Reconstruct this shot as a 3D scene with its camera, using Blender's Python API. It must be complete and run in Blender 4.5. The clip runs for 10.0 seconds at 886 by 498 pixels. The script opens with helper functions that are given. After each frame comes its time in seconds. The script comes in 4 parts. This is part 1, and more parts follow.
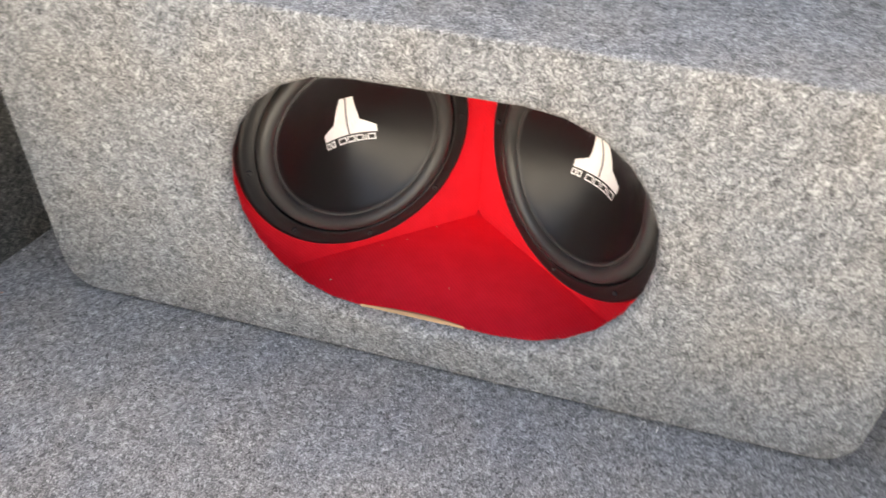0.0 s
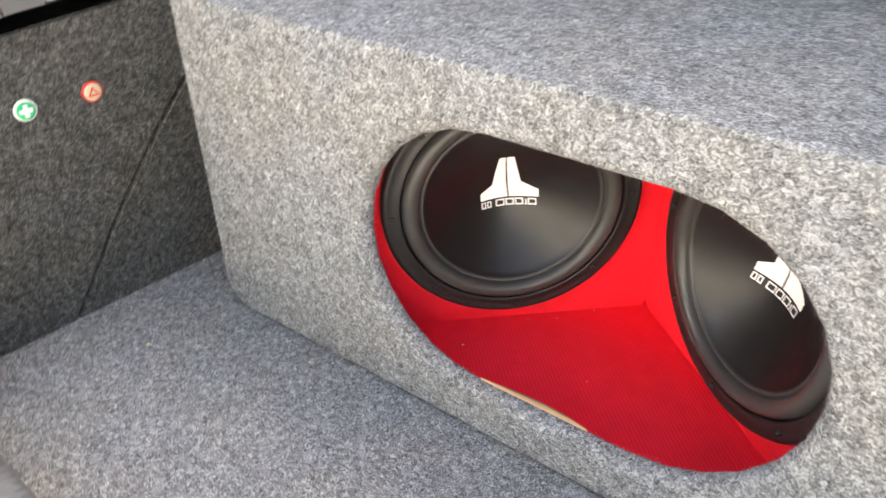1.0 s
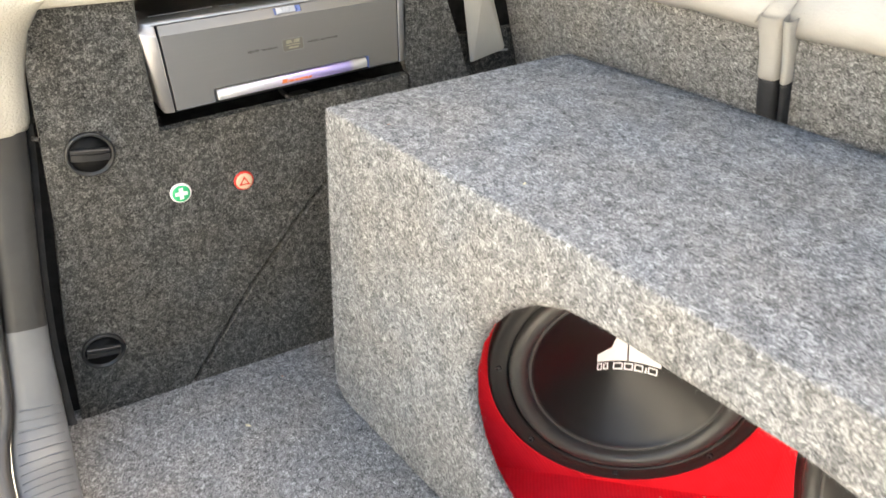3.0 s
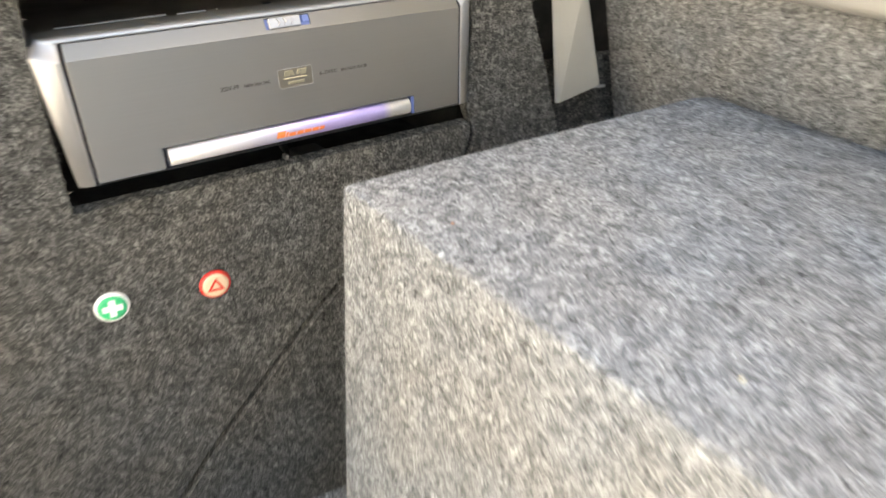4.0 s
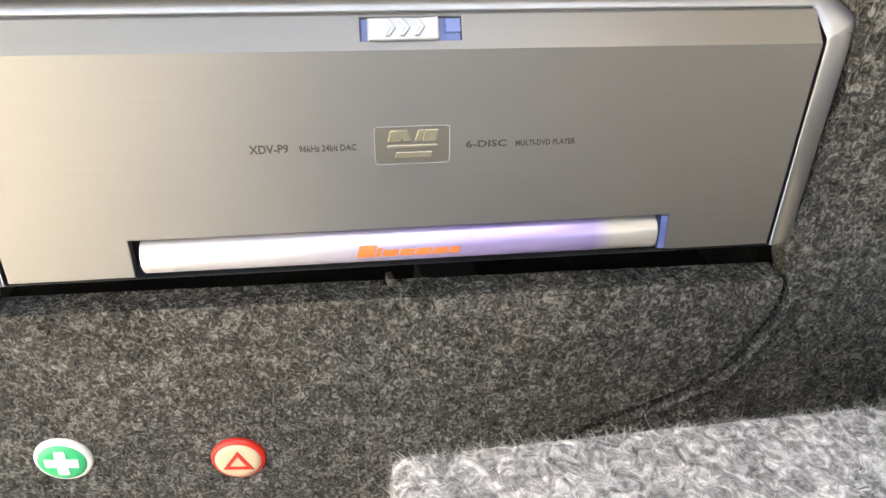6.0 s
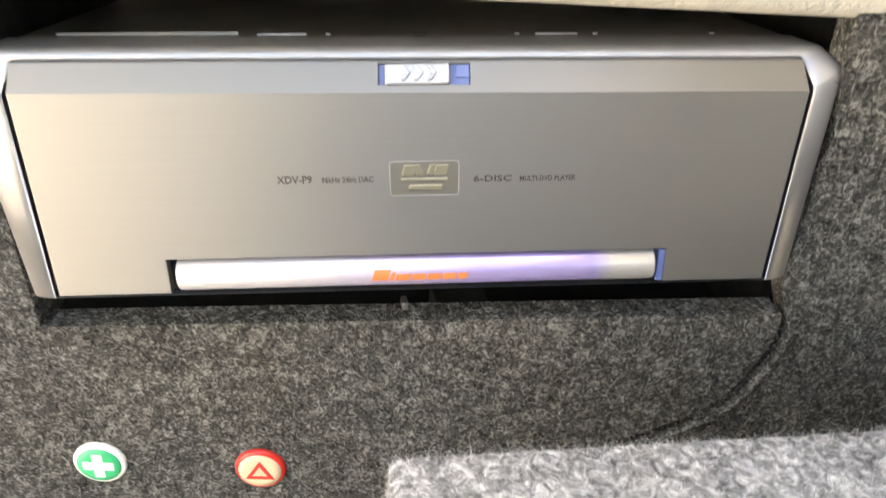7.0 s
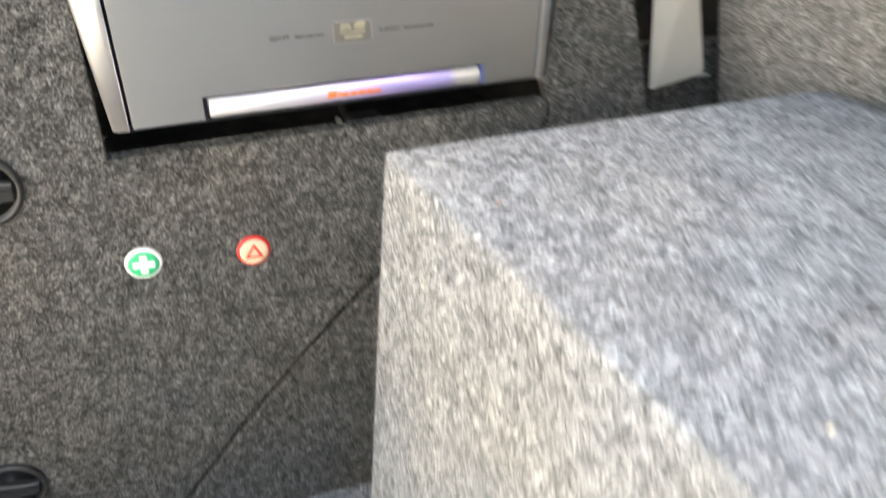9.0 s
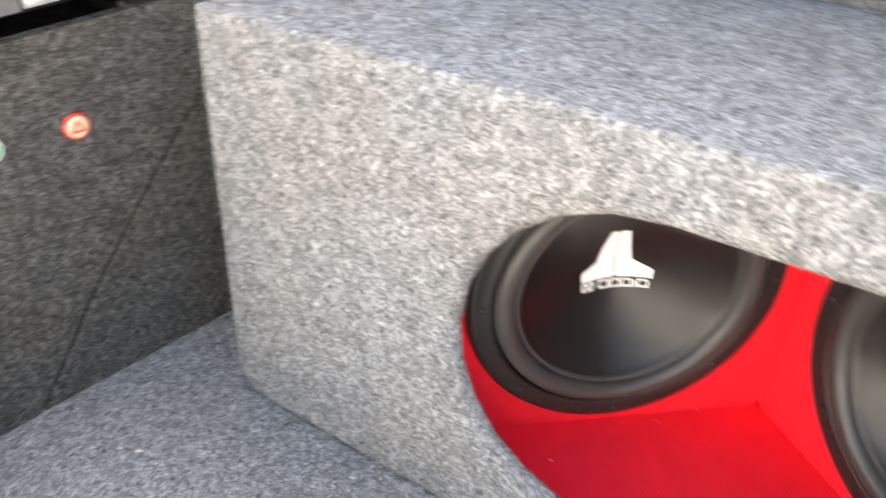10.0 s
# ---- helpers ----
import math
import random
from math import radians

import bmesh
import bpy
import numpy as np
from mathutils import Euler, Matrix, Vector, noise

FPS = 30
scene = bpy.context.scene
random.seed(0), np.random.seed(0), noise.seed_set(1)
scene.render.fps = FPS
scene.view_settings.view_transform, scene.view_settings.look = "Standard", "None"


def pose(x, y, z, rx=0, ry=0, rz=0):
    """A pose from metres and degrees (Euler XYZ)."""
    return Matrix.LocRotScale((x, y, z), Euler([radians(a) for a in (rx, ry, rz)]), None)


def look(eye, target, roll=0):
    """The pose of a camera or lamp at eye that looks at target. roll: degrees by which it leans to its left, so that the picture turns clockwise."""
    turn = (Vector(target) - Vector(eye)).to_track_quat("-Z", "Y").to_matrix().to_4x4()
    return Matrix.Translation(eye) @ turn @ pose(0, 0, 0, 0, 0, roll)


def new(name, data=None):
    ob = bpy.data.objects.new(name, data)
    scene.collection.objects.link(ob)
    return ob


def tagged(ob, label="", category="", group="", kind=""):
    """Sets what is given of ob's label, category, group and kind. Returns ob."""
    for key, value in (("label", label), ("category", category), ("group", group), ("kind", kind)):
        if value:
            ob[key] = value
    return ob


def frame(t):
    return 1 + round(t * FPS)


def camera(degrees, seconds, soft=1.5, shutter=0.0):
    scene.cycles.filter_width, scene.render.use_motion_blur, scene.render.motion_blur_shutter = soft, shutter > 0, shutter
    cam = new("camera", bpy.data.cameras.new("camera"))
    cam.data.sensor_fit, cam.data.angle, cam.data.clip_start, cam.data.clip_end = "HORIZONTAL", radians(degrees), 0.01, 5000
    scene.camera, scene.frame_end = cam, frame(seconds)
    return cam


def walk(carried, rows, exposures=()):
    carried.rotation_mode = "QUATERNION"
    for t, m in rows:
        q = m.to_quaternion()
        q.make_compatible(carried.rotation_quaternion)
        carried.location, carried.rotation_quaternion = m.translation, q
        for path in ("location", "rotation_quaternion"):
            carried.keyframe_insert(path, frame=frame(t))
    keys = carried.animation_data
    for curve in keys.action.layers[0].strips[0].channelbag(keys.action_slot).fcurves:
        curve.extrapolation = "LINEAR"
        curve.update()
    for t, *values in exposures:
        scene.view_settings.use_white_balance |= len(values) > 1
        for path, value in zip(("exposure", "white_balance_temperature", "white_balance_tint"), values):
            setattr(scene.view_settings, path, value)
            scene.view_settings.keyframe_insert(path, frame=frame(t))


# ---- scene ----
cam = camera(62.44, 10.0, soft=1.5, shutter=0.5)
PATH = [
    (0, (0.5718, -0.4980, 0.5748), (0.1741, 1.0159, -0.6701), 2.23),
    (0.2, (0.5850, -0.4932, 0.5693), (0.1163, 0.9475, -0.5773), 2.20),
    (0.5, (0.6072, -0.4776, 0.5635), (-0.0673, 1.0480, -0.5399), 1.36),
    (0.7, (0.6187, -0.4576, 0.5617), (-0.1412, 0.9474, -0.4672), -0.35),
    (1, (0.6248, -0.4143, 0.5453), (-0.3631, 0.9233, -0.5659), -0.48),
    (1.2, (0.6318, -0.4032, 0.5432), (-0.3364, 0.8297, -0.5302), 0.79),
    (1.5, (0.6341, -0.3883, 0.5443), (-0.4795, 0.8168, -0.5993), -0.14),
    (1.8, (0.6278, -0.3769, 0.5638), (-0.5138, 0.7187, -0.4881), -0.14),
    (2, (0.6228, -0.3688, 0.5798), (-0.6412, 0.7486, -0.4944), 0.11),
    (2.2, (0.6195, -0.3628, 0.5915), (-0.6788, 0.7406, -0.4559), 0.48),
    (3.3, (0.5526, -0.3257, 0.6134), (-0.7613, 0.7941, -0.3965), 3.59),
    (3.5, (0.4925, -0.2964, 0.5918), (-0.8428, 0.8095, -0.4052), 3.43),
    (3.7, (0.4269, -0.2597, 0.5683), (-0.8633, 0.7850, -0.3558), 3.30),
    (4, (0.3376, -0.1931, 0.5418), (-1.0275, 0.9011, -0.4274), 3.65),
    (4.3, (0.2695, -0.1516, 0.5262), (-1.0305, 0.8605, -0.4202), 5.90),
    (4.5, (0.2340, -0.1296, 0.5139), (-1.1754, 0.8416, -0.5207), 4.84),
    (4.7, (0.1971, -0.1142, 0.5145), (-1.1698, 0.7657, -0.4690), 6.63),
    (5, (0.1608, -0.0821, 0.5033), (-1.3796, 0.6871, -0.5143), 6.70),
    (5.2, (0.1396, -0.0612, 0.4998), (-1.3366, 0.5781, -0.5111), 6.83),
    (5.5, (0.1312, -0.0358, 0.4911), (-1.5295, 0.4636, -0.5053), 4.71),
    (5.7, (0.1175, -0.0238, 0.4923), (-1.4579, 0.3767, -0.4914), 4.68),
    (6.8, (0.1266, -0.0175, 0.4986), (-1.5765, 0.3394, -0.4874), 5.24),
    (7, (0.1372, -0.0143, 0.5025), (-1.5910, 0.2903, -0.4569), 4.72),
    (7.2, (0.1373, -0.0167, 0.5166), (-1.4680, 0.2682, -0.4591), 4.35),
    (7.5, (0.1564, -0.0229, 0.5117), (-1.5753, 0.2672, -0.4459), 4.32),
    (7.8, (0.1669, -0.0279, 0.5215), (-1.4583, 0.2551, -0.4210), 5.09),
    (8, (0.1871, -0.0334, 0.5179), (-1.5415, 0.2728, -0.4403), 4.95),
    (8.2, (0.2073, -0.0486, 0.5273), (-1.4002, 0.2937, -0.4261), 6.32),
    (8.5, (0.2521, -0.0809, 0.5247), (-1.4042, 0.4267, -0.4748), 7.18),
    (8.7, (0.2757, -0.1076, 0.5264), (-1.2316, 0.5422, -0.4306), 7.32),
    (9, (0.3188, -0.1464, 0.5129), (-1.1771, 0.7294, -0.4847), 5.10),
    (9.2, (0.3543, -0.1986, 0.5107), (-0.9588, 0.7643, -0.4684), 5.68),
    (9.5, (0.4064, -0.2817, 0.5036), (-0.8651, 0.8850, -0.5073), 5.14),
    (9.8, (0.4235, -0.3309, 0.5052), (-0.5542, 0.9435, -0.5097), 4.69),
    (10, (0.4266, -0.3469, 0.5092), (-0.4419, 1.0925, -0.5742), 3.68),
]
EXPOSURES = [(0.0, 2.58, 7800, 9), (1.0, 2.78, 7700, 8), (2.0, 2.88, 7650, 7), (3.5, 2.93, 8150, 5.5), (5.0, 3.1, 8300, 7.5), (7.5, 3.25, 8300, 7.5), (8.5, 3.3, 8200, 7), (9.0, 3.15, 7750, 6), (9.5, 3.13, 7550, 6.5), (10.0, 3.0, 7400, 9)]
walk(cam, [(t, look(eye, target, roll)) for t, eye, target, roll in PATH], EXPOSURES)

# ---- world and light ----
world = bpy.data.worlds.new("world")
scene.world = world
world.use_nodes = True
wn = world.node_tree
sky = wn.nodes.new("ShaderNodeTexSky")
sky.sky_type, sky.sun_disc = "NISHITA", False
sky.sun_elevation, sky.sun_rotation = radians(56), radians(0)
sky.air_density, sky.dust_density = 1.0, 4.5
wn.links.new(sky.outputs[0], wn.nodes["Background"].inputs[0])
wn.nodes["Background"].inputs[1].default_value = 0.142
sun = new("sun", bpy.data.lights.new("sun", "SUN"))
sun.data.energy, sun.data.angle, sun.data.color = 3.0, radians(0.6), (1.0, 0.95, 0.87)
sun.matrix_world = look((0.0, 0.559, 0.829), (0.0, 0.0, 0.0))

# ---- materials ----


def material(name, color=(0.5, 0.5, 0.5), rough=0.6, metal=0.0, **more):
    m = bpy.data.materials.new(name)
    m.use_nodes = True
    b = m.node_tree.nodes["Principled BSDF"]
    b.inputs["Base Color"].default_value = (*color, 1)
    b.inputs["Roughness"].default_value, b.inputs["Metallic"].default_value = rough, metal
    for key, value in more.items():
        b.inputs[key.replace("_", " ")].default_value = value
    return m


def node(m, kind, **sets):
    n = m.node_tree.nodes.new("ShaderNode" + kind)
    for key, value in sets.items():
        if key.startswith("i_"):
            n.inputs[key[2:].replace("_", " ")].default_value = value
        else:
            setattr(n, key, value)
    return n


def link(m, a, b):
    m.node_tree.links.new(a, b)


def bsdf(m):
    return m.node_tree.nodes["Principled BSDF"]


def coords(m, stretch=(1, 1, 1)):
    c = node(m, "TexCoord")
    p = node(m, "Mapping")
    p.inputs["Scale"].default_value = stretch
    link(m, c.outputs["Object"], p.inputs["Vector"])
    return p.outputs["Vector"]


def noisy(m, scale, detail=3.0, stretch=(1, 1, 1), rough=0.55):
    n = node(m, "TexNoise", i_Scale=scale, i_Detail=detail, i_Roughness=rough)
    link(m, coords(m, stretch), n.inputs["Vector"])
    return n.outputs["Fac"]


def ramp(m, fac, stops):
    r = node(m, "ValToRGB")
    e = r.color_ramp.elements
    while len(e) < len(stops):
        e.new(0.5)
    for el, (at, col) in zip(e, stops):
        el.position, el.color = at, (*col, 1)
    link(m, fac, r.inputs["Fac"])
    return r.outputs["Color"]


def mix(m, fac, a, b, mode="MIX"):
    n = node(m, "MixRGB", blend_type=mode)
    for s, v in ((n.inputs[0], fac), (n.inputs[1], a), (n.inputs[2], b)):
        if isinstance(v, (int, float)):
            s.default_value = v
        elif isinstance(v, tuple):
            s.default_value = (*v, 1)
        else:
            link(m, v, s)
    return n.outputs[0]


def bump(m, height, strength=0.3, distance=0.001):
    n = node(m, "Bump", i_Strength=strength, i_Distance=distance)
    link(m, height, n.inputs["Height"])
    link(m, n.outputs["Normal"], bsdf(m).inputs["Normal"])


def carpet(name, dark, mid, light, strand, fibre=False, tufty=0.17):
    """Heathered needle felt: dark and light strands in small tufts; the loose fibres vary one by one."""
    m = material(name, mid, 0.95, Specular_IOR_Level=0.12)
    tuft = node(m, "TexNoise", i_Scale=strand, i_Detail=2.5, i_Roughness=0.6, i_Distortion=1.6)
    link(m, coords(m), tuft.inputs["Vector"])
    fine_grain = noisy(m, strand * 2.6, 2.0)
    wide = noisy(m, 9.0, 2.0)
    clump = noisy(m, strand * 0.42, 2.0)
    fac = mix(m, tufty, mix(m, 0.24, tuft.outputs["Fac"], fine_grain), clump)
    if fibre:
        g = node(m, "NewGeometry")
        fac = mix(m, 0.20, fac, g.outputs["Random Per Island"])
        col = ramp(m, fac, [(0.30, dark), (0.49, mid), (0.71, light)])
    else:
        col = ramp(m, fac, [(0.36, dark), (0.50, mid), (0.66, light)])
    tint = ramp(m, wide, [(0.35, (0.97, 0.99, 1.015)), (0.65, (1.025, 1.0, 0.97))])
    nap = ramp(m, noisy(m, 34.0, 3.0), [(0.33, (0.90, 0.90, 0.90)), (0.67, (1.10, 1.10, 1.10))])
    link(m, mix(m, 1.0, mix(m, 1.0, col, tint, "MULTIPLY"), nap, "MULTIPLY"), bsdf(m).inputs["Base Color"])
    if not fibre:
        bump(m, tuft.outputs["Fac"], 0.9, 0.003)
    return m


BOX_TONES = ((0.062, 0.064, 0.066), (0.214, 0.220, 0.225), (0.54, 0.549, 0.557))
DARK_TONES = ((0.013, 0.0126, 0.0118), (0.069, 0.068, 0.0635), (0.285, 0.281, 0.263))
SEAT_TONES = ((0.040, 0.040, 0.0385), (0.205, 0.203, 0.197), (0.58, 0.575, 0.555))
FLOOR_TONES = ((0.046, 0.047, 0.048), (0.214, 0.216, 0.217), (0.58, 0.584, 0.587))
box_carpet = carpet("box_carpet", *BOX_TONES, 215.0)
box_fibre = carpet("box_fibre", *BOX_TONES, 215.0, True)
dark_carpet = carpet("dark_carpet", *DARK_TONES, 330.0, False, 0.2)
dark_fibre = carpet("dark_fibre", *DARK_TONES, 330.0, True, 0.2)
seat_carpet = carpet("seat_carpet", *SEAT_TONES, 300.0)
seat_fibre = carpet("seat_fibre", *SEAT_TONES, 300.0, True)
floor_carpet = carpet("floor_carpet", *FLOOR_TONES, 270.0)
floor_fibre = carpet("floor_fibre", *FLOOR_TONES, 270.0, True)


def red_cloth():
    m = material("red_cloth", (0.82, 0.014, 0.022), 0.85, Specular_IOR_Level=0.2)
    rib = node(m, "TexWave", wave_type="BANDS", bands_direction="DIAGONAL", i_Scale=120.0, i_Distortion=1.0, i_Detail=1.0)
    link(m, coords(m), rib.inputs["Vector"])
    worn = noisy(m, 45.0, 4.0)
    col = ramp(m, worn, [(0.3, (0.86, 0.015, 0.030)), (0.7, (0.93, 0.020, 0.040))])
    link(m, mix(m, 0.2, col, mix(m, rib.outputs["Fac"], (0.66, 0.010, 0.018), (0.94, 0.020, 0.040))), bsdf(m).inputs["Base Color"])
    bump(m, rib.outputs["Fac"], 0.35, 0.0006)
    return m


def worn_plastic(name, color, rough, grain=900.0, strength=0.25, low=0.8):
    m = material(name, color, rough)
    wide = noisy(m, 14.0, 4.0)
    a, b = tuple(c * low for c in color), tuple(min(1.0, c * 1.12) for c in color)
    link(m, ramp(m, wide, [(0.3, a), (0.7, b)]), bsdf(m).inputs["Base Color"])
    link(m, ramp(m, noisy(m, 60.0, 4.0), [(0.3, (rough * 0.85,) * 3), (0.7, (min(1.0, rough * 1.15),) * 3)]), bsdf(m).inputs["Roughness"])
    bump(m, noisy(m, grain, 2.0), strength, 0.0005 if grain > 450 else 0.0012)
    return m


def brushed(name, color, rough, metal=0.88):
    """Metal brushed along x: lines finer than the eye can part, and a few coarser ones."""
    m = material(name, color, rough, metal)
    fine_lines = noisy(m, 7000.0, 1.0, (0.004, 1.0, 1.0))
    lines = noisy(m, 1400.0, 2.0, (0.008, 1.0, 1.0))
    wide = noisy(m, 18.0, 2.0)
    tone = mix(m, 0.35, lines, wide)
    link(m, ramp(m, tone, [(0.3, tuple(c * 0.96 for c in color)), (0.7, tuple(min(1, c * 1.03) for c in color))]), bsdf(m).inputs["Base Color"])
    link(m, ramp(m, tone, [(0.3, (rough * 0.94,) * 3), (0.7, (rough * 1.06,) * 3)]), bsdf(m).inputs["Roughness"])
    bump(m, fine_lines, 0.25, 0.0001)
    across_grain = node(m, "CombineXYZ", i_X=-0.0664, i_Y=-0.0657, i_Z=0.9956)
    link(m, across_grain.outputs[0], bsdf(m).inputs["Tangent"])
    bsdf(m).inputs["Anisotropic"].default_value = 0.75
    return m


red_fabric = red_cloth()
mdf_wood = worn_plastic("mdf_wood", (0.50, 0.32, 0.17), 0.9, 700.0, 0.5, 0.7)
rubber_black = worn_plastic("rubber_black", (0.035, 0.035, 0.036), 0.55, 500.0, 0.2)
flange_black = worn_plastic("flange_black", (0.015, 0.0145, 0.014), 0.38, 600.0, 0.1)
surround_rubber = worn_plastic("surround_rubber", (0.044, 0.0432, 0.042), 0.36, 500.0, 0.05)
cone_black = worn_plastic("cone_black", (0.0095, 0.0085, 0.0085), 0.36, 300.0, 0.02)
for dull in (flange_black, cone_black, surround_rubber):
    bsdf(dull).inputs["Specular IOR Level"].default_value = 0.42
white_print = worn_plastic("white_print", (0.86, 0.86, 0.85), 0.6, 800.0, 0.1, 0.94)
screw_metal = material("screw_metal", (0.03, 0.03, 0.032), 0.4, 0.6)
silver_paint = worn_plastic("silver_paint", (0.385, 0.385, 0.39), 0.42, 1500.0, 0.0, 0.98)
bsdf(silver_paint).inputs["Metallic"].default_value = 0.75
brushed_metal = brushed("brushed_metal", (0.250, 0.240, 0.226), 0.46)
case_metal = worn_plastic("case_metal", (0.30, 0.285, 0.27), 0.34, 1200.0, 0.06)
bsdf(case_metal).inputs["Metallic"].default_value = 0.8
blue_plastic = worn_plastic("blue_plastic", (0.11, 0.155, 0.36), 0.35, 1200.0, 0.05, 0.9)
emblem_grey = brushed("emblem_grey", (0.225, 0.208, 0.175), 0.42)
emblem_gold = brushed("emblem_gold", (0.40, 0.37, 0.27), 0.32)
gap_dark = material("gap_dark", (0.012, 0.015, 0.035), 0.6)
ink_grey = material("ink_grey", (0.05, 0.04, 0.035), 0.7)
orange_print = material("orange_print", (0.66, 0.17, 0.05), 0.5)
# near-black of the recess; also holds the shade of gaps by guide and sill
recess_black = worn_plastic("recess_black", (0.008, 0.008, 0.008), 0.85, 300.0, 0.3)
knob_plastic = worn_plastic("knob_plastic", (0.017, 0.0175, 0.018), 0.40, 900.0, 0.2)
cream_plastic = worn_plastic("cream_plastic", (0.44, 0.418, 0.362), 0.55, 420.0, 1.0, 0.93)
guide_plastic = worn_plastic("guide_plastic", (0.50, 0.465, 0.40), 0.55, 600.0, 0.4, 0.93)
cream_leather = worn_plastic("cream_leather", (0.37, 0.355, 0.322), 0.40, 380.0, 0.35, 0.93)
sill_plastic = worn_plastic("sill_plastic", (0.125, 0.130, 0.134), 0.45, 800.0, 0.3, 0.85)
# the sill's grey again, darkened to carry the shade of its upper run
shaded_plastic = worn_plastic("shaded_plastic", (0.026, 0.0258, 0.025), 0.55, 800.0, 0.3, 0.85)
black_vinyl = worn_plastic("black_vinyl", (0.020, 0.020, 0.021), 0.5, 400.0, 0.25)
body_paint = worn_plastic("body_paint", (0.17, 0.175, 0.18), 0.25, 1200.0, 0.02, 0.96)
headliner_cloth = worn_plastic("headliner_cloth", (0.50, 0.47, 0.41), 0.95, 600.0, 0.4, 0.9)
concrete = worn_plastic("concrete", (0.43, 0.408, 0.372), 0.9, 120.0, 0.6, 0.8)
bounce_pale = worn_plastic("bounce_pale", (0.60, 0.605, 0.60), 0.9, 90.0, 0.5, 0.85)
green_print = worn_plastic("green_print", (0.02, 0.42, 0.17), 0.35, 900.0, 0.05, 0.95)
badge_white = worn_plastic("badge_white", (0.80, 0.80, 0.77), 0.35, 900.0, 0.05, 0.95)
badge_red = worn_plastic("badge_red", (0.62, 0.03, 0.02), 0.3, 900.0, 0.05, 0.95)
badge_cream = worn_plastic("badge_cream", (0.62, 0.47, 0.32), 0.4, 900.0, 0.05, 0.95)
lint_rust = worn_plastic("lint_rust", (0.55, 0.22, 0.10), 0.9, 900.0, 0.3)
lint_pale = worn_plastic("lint_pale", (0.70, 0.62, 0.42), 0.9, 900.0, 0.3)


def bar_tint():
    """Silver bar whose base colour turns violet along its right half."""
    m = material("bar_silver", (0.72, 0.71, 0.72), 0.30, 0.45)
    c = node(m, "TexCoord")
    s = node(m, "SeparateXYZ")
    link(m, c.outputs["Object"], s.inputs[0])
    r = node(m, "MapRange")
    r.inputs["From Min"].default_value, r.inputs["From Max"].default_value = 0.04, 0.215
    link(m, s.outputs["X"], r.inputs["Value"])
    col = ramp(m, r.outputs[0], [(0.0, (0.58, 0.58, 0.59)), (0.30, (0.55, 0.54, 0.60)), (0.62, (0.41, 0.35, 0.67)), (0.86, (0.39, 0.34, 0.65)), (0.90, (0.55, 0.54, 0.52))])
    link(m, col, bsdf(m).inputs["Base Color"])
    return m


bar_silver = bar_tint()

# ---- mesh helpers ----


def mesh(name, verts, faces, mat, parent=None, label="", smooth=False, bevel=0.0, segments=2):
    """One mesh object from vertices and faces, normals outward, edges rounded where asked."""
    bm = bmesh.new()
    vs = [bm.verts.new(v) for v in verts]
    for f in faces:
        bm.faces.new([vs[i] for i in f])
    return part(name, bm, mat, parent, label, smooth, bevel, segments)


def part(name, bm, mat, parent=None, label="", smooth=False, bevel=0.0, segments=2):
    bmesh.ops.remove_doubles(bm, verts=bm.verts, dist=1e-6)
    bmesh.ops.recalc_face_normals(bm, faces=bm.faces)
    if bevel:
        edges = [e for e in bm.edges if len(e.link_faces) == 2 and e.calc_face_angle() > 0.5]
        bmesh.ops.bevel(bm, geom=edges, offset=bevel, segments=segments, profile=0.6, affect="EDGES", clamp_overlap=True)
    data = bpy.data.meshes.new(name)
    bm.to_mesh(data)
    bm.free()
    data.materials.append(mat)
    if smooth:
        data.polygons.foreach_set("use_smooth", [True] * len(data.polygons))
    ob = new(name, data)
    if parent:
        ob.parent = parent
    if label:
        ob["label"] = label
    return ob


def block(name, lo, hi, mat, parent=None, label="", bevel=0.0, segments=2):
    (a, b, c), (d, e, f) = lo, hi
    v = [(x, y, z) for x in (a, d) for y in (b, e) for z in (c, f)]
    q = [(0, 1, 3, 2), (4, 6, 7, 5), (0, 4, 5, 1), (2, 3, 7, 6), (0, 2, 6, 4), (1, 5, 7, 3)]
    return mesh(name, v, q, mat, parent, label, False, bevel, segments)


def loft(name, rings, mat, parent=None, label="", smooth=True, closed=True, caps=(False, False), bevel=0.0):
    """Skin through rings of equally many points; closed: each ring runs round."""
    n = len(rings[0])
    verts = [p for r in rings for p in r]
    faces = []
    for k in range(len(rings) - 1):
        for i in range(n if closed else n - 1):
            j = (i + 1) % n
            faces.append((k * n + i, k * n + j, (k + 1) * n + j, (k + 1) * n + i))
    if caps[0]:
        faces.append(tuple(range(n)))
    if caps[1]:
        faces.append(tuple(range((len(rings) - 1) * n, len(rings) * n)))
    return mesh(name, verts, faces, mat, parent, label, smooth, bevel)


def lathe(name, profile, mat, parent=None, label="", sides=96, smooth=True, center=(0, 0)):
    """Profile of (radius, height) turned round the local z axis."""
    rings = []
    for r, h in profile:
        rings.append([(center[0] + r * math.cos(a), center[1] + r * math.sin(a), h) for a in (2 * math.pi * i / sides for i in range(sides))])
    return loft(name, rings, mat, parent, label, smooth, True, (profile[0][0] < 0.02 and profile[0][0] > 1e-5, profile[-1][0] > 1e-5 and profile[-1][0] < 0.02))


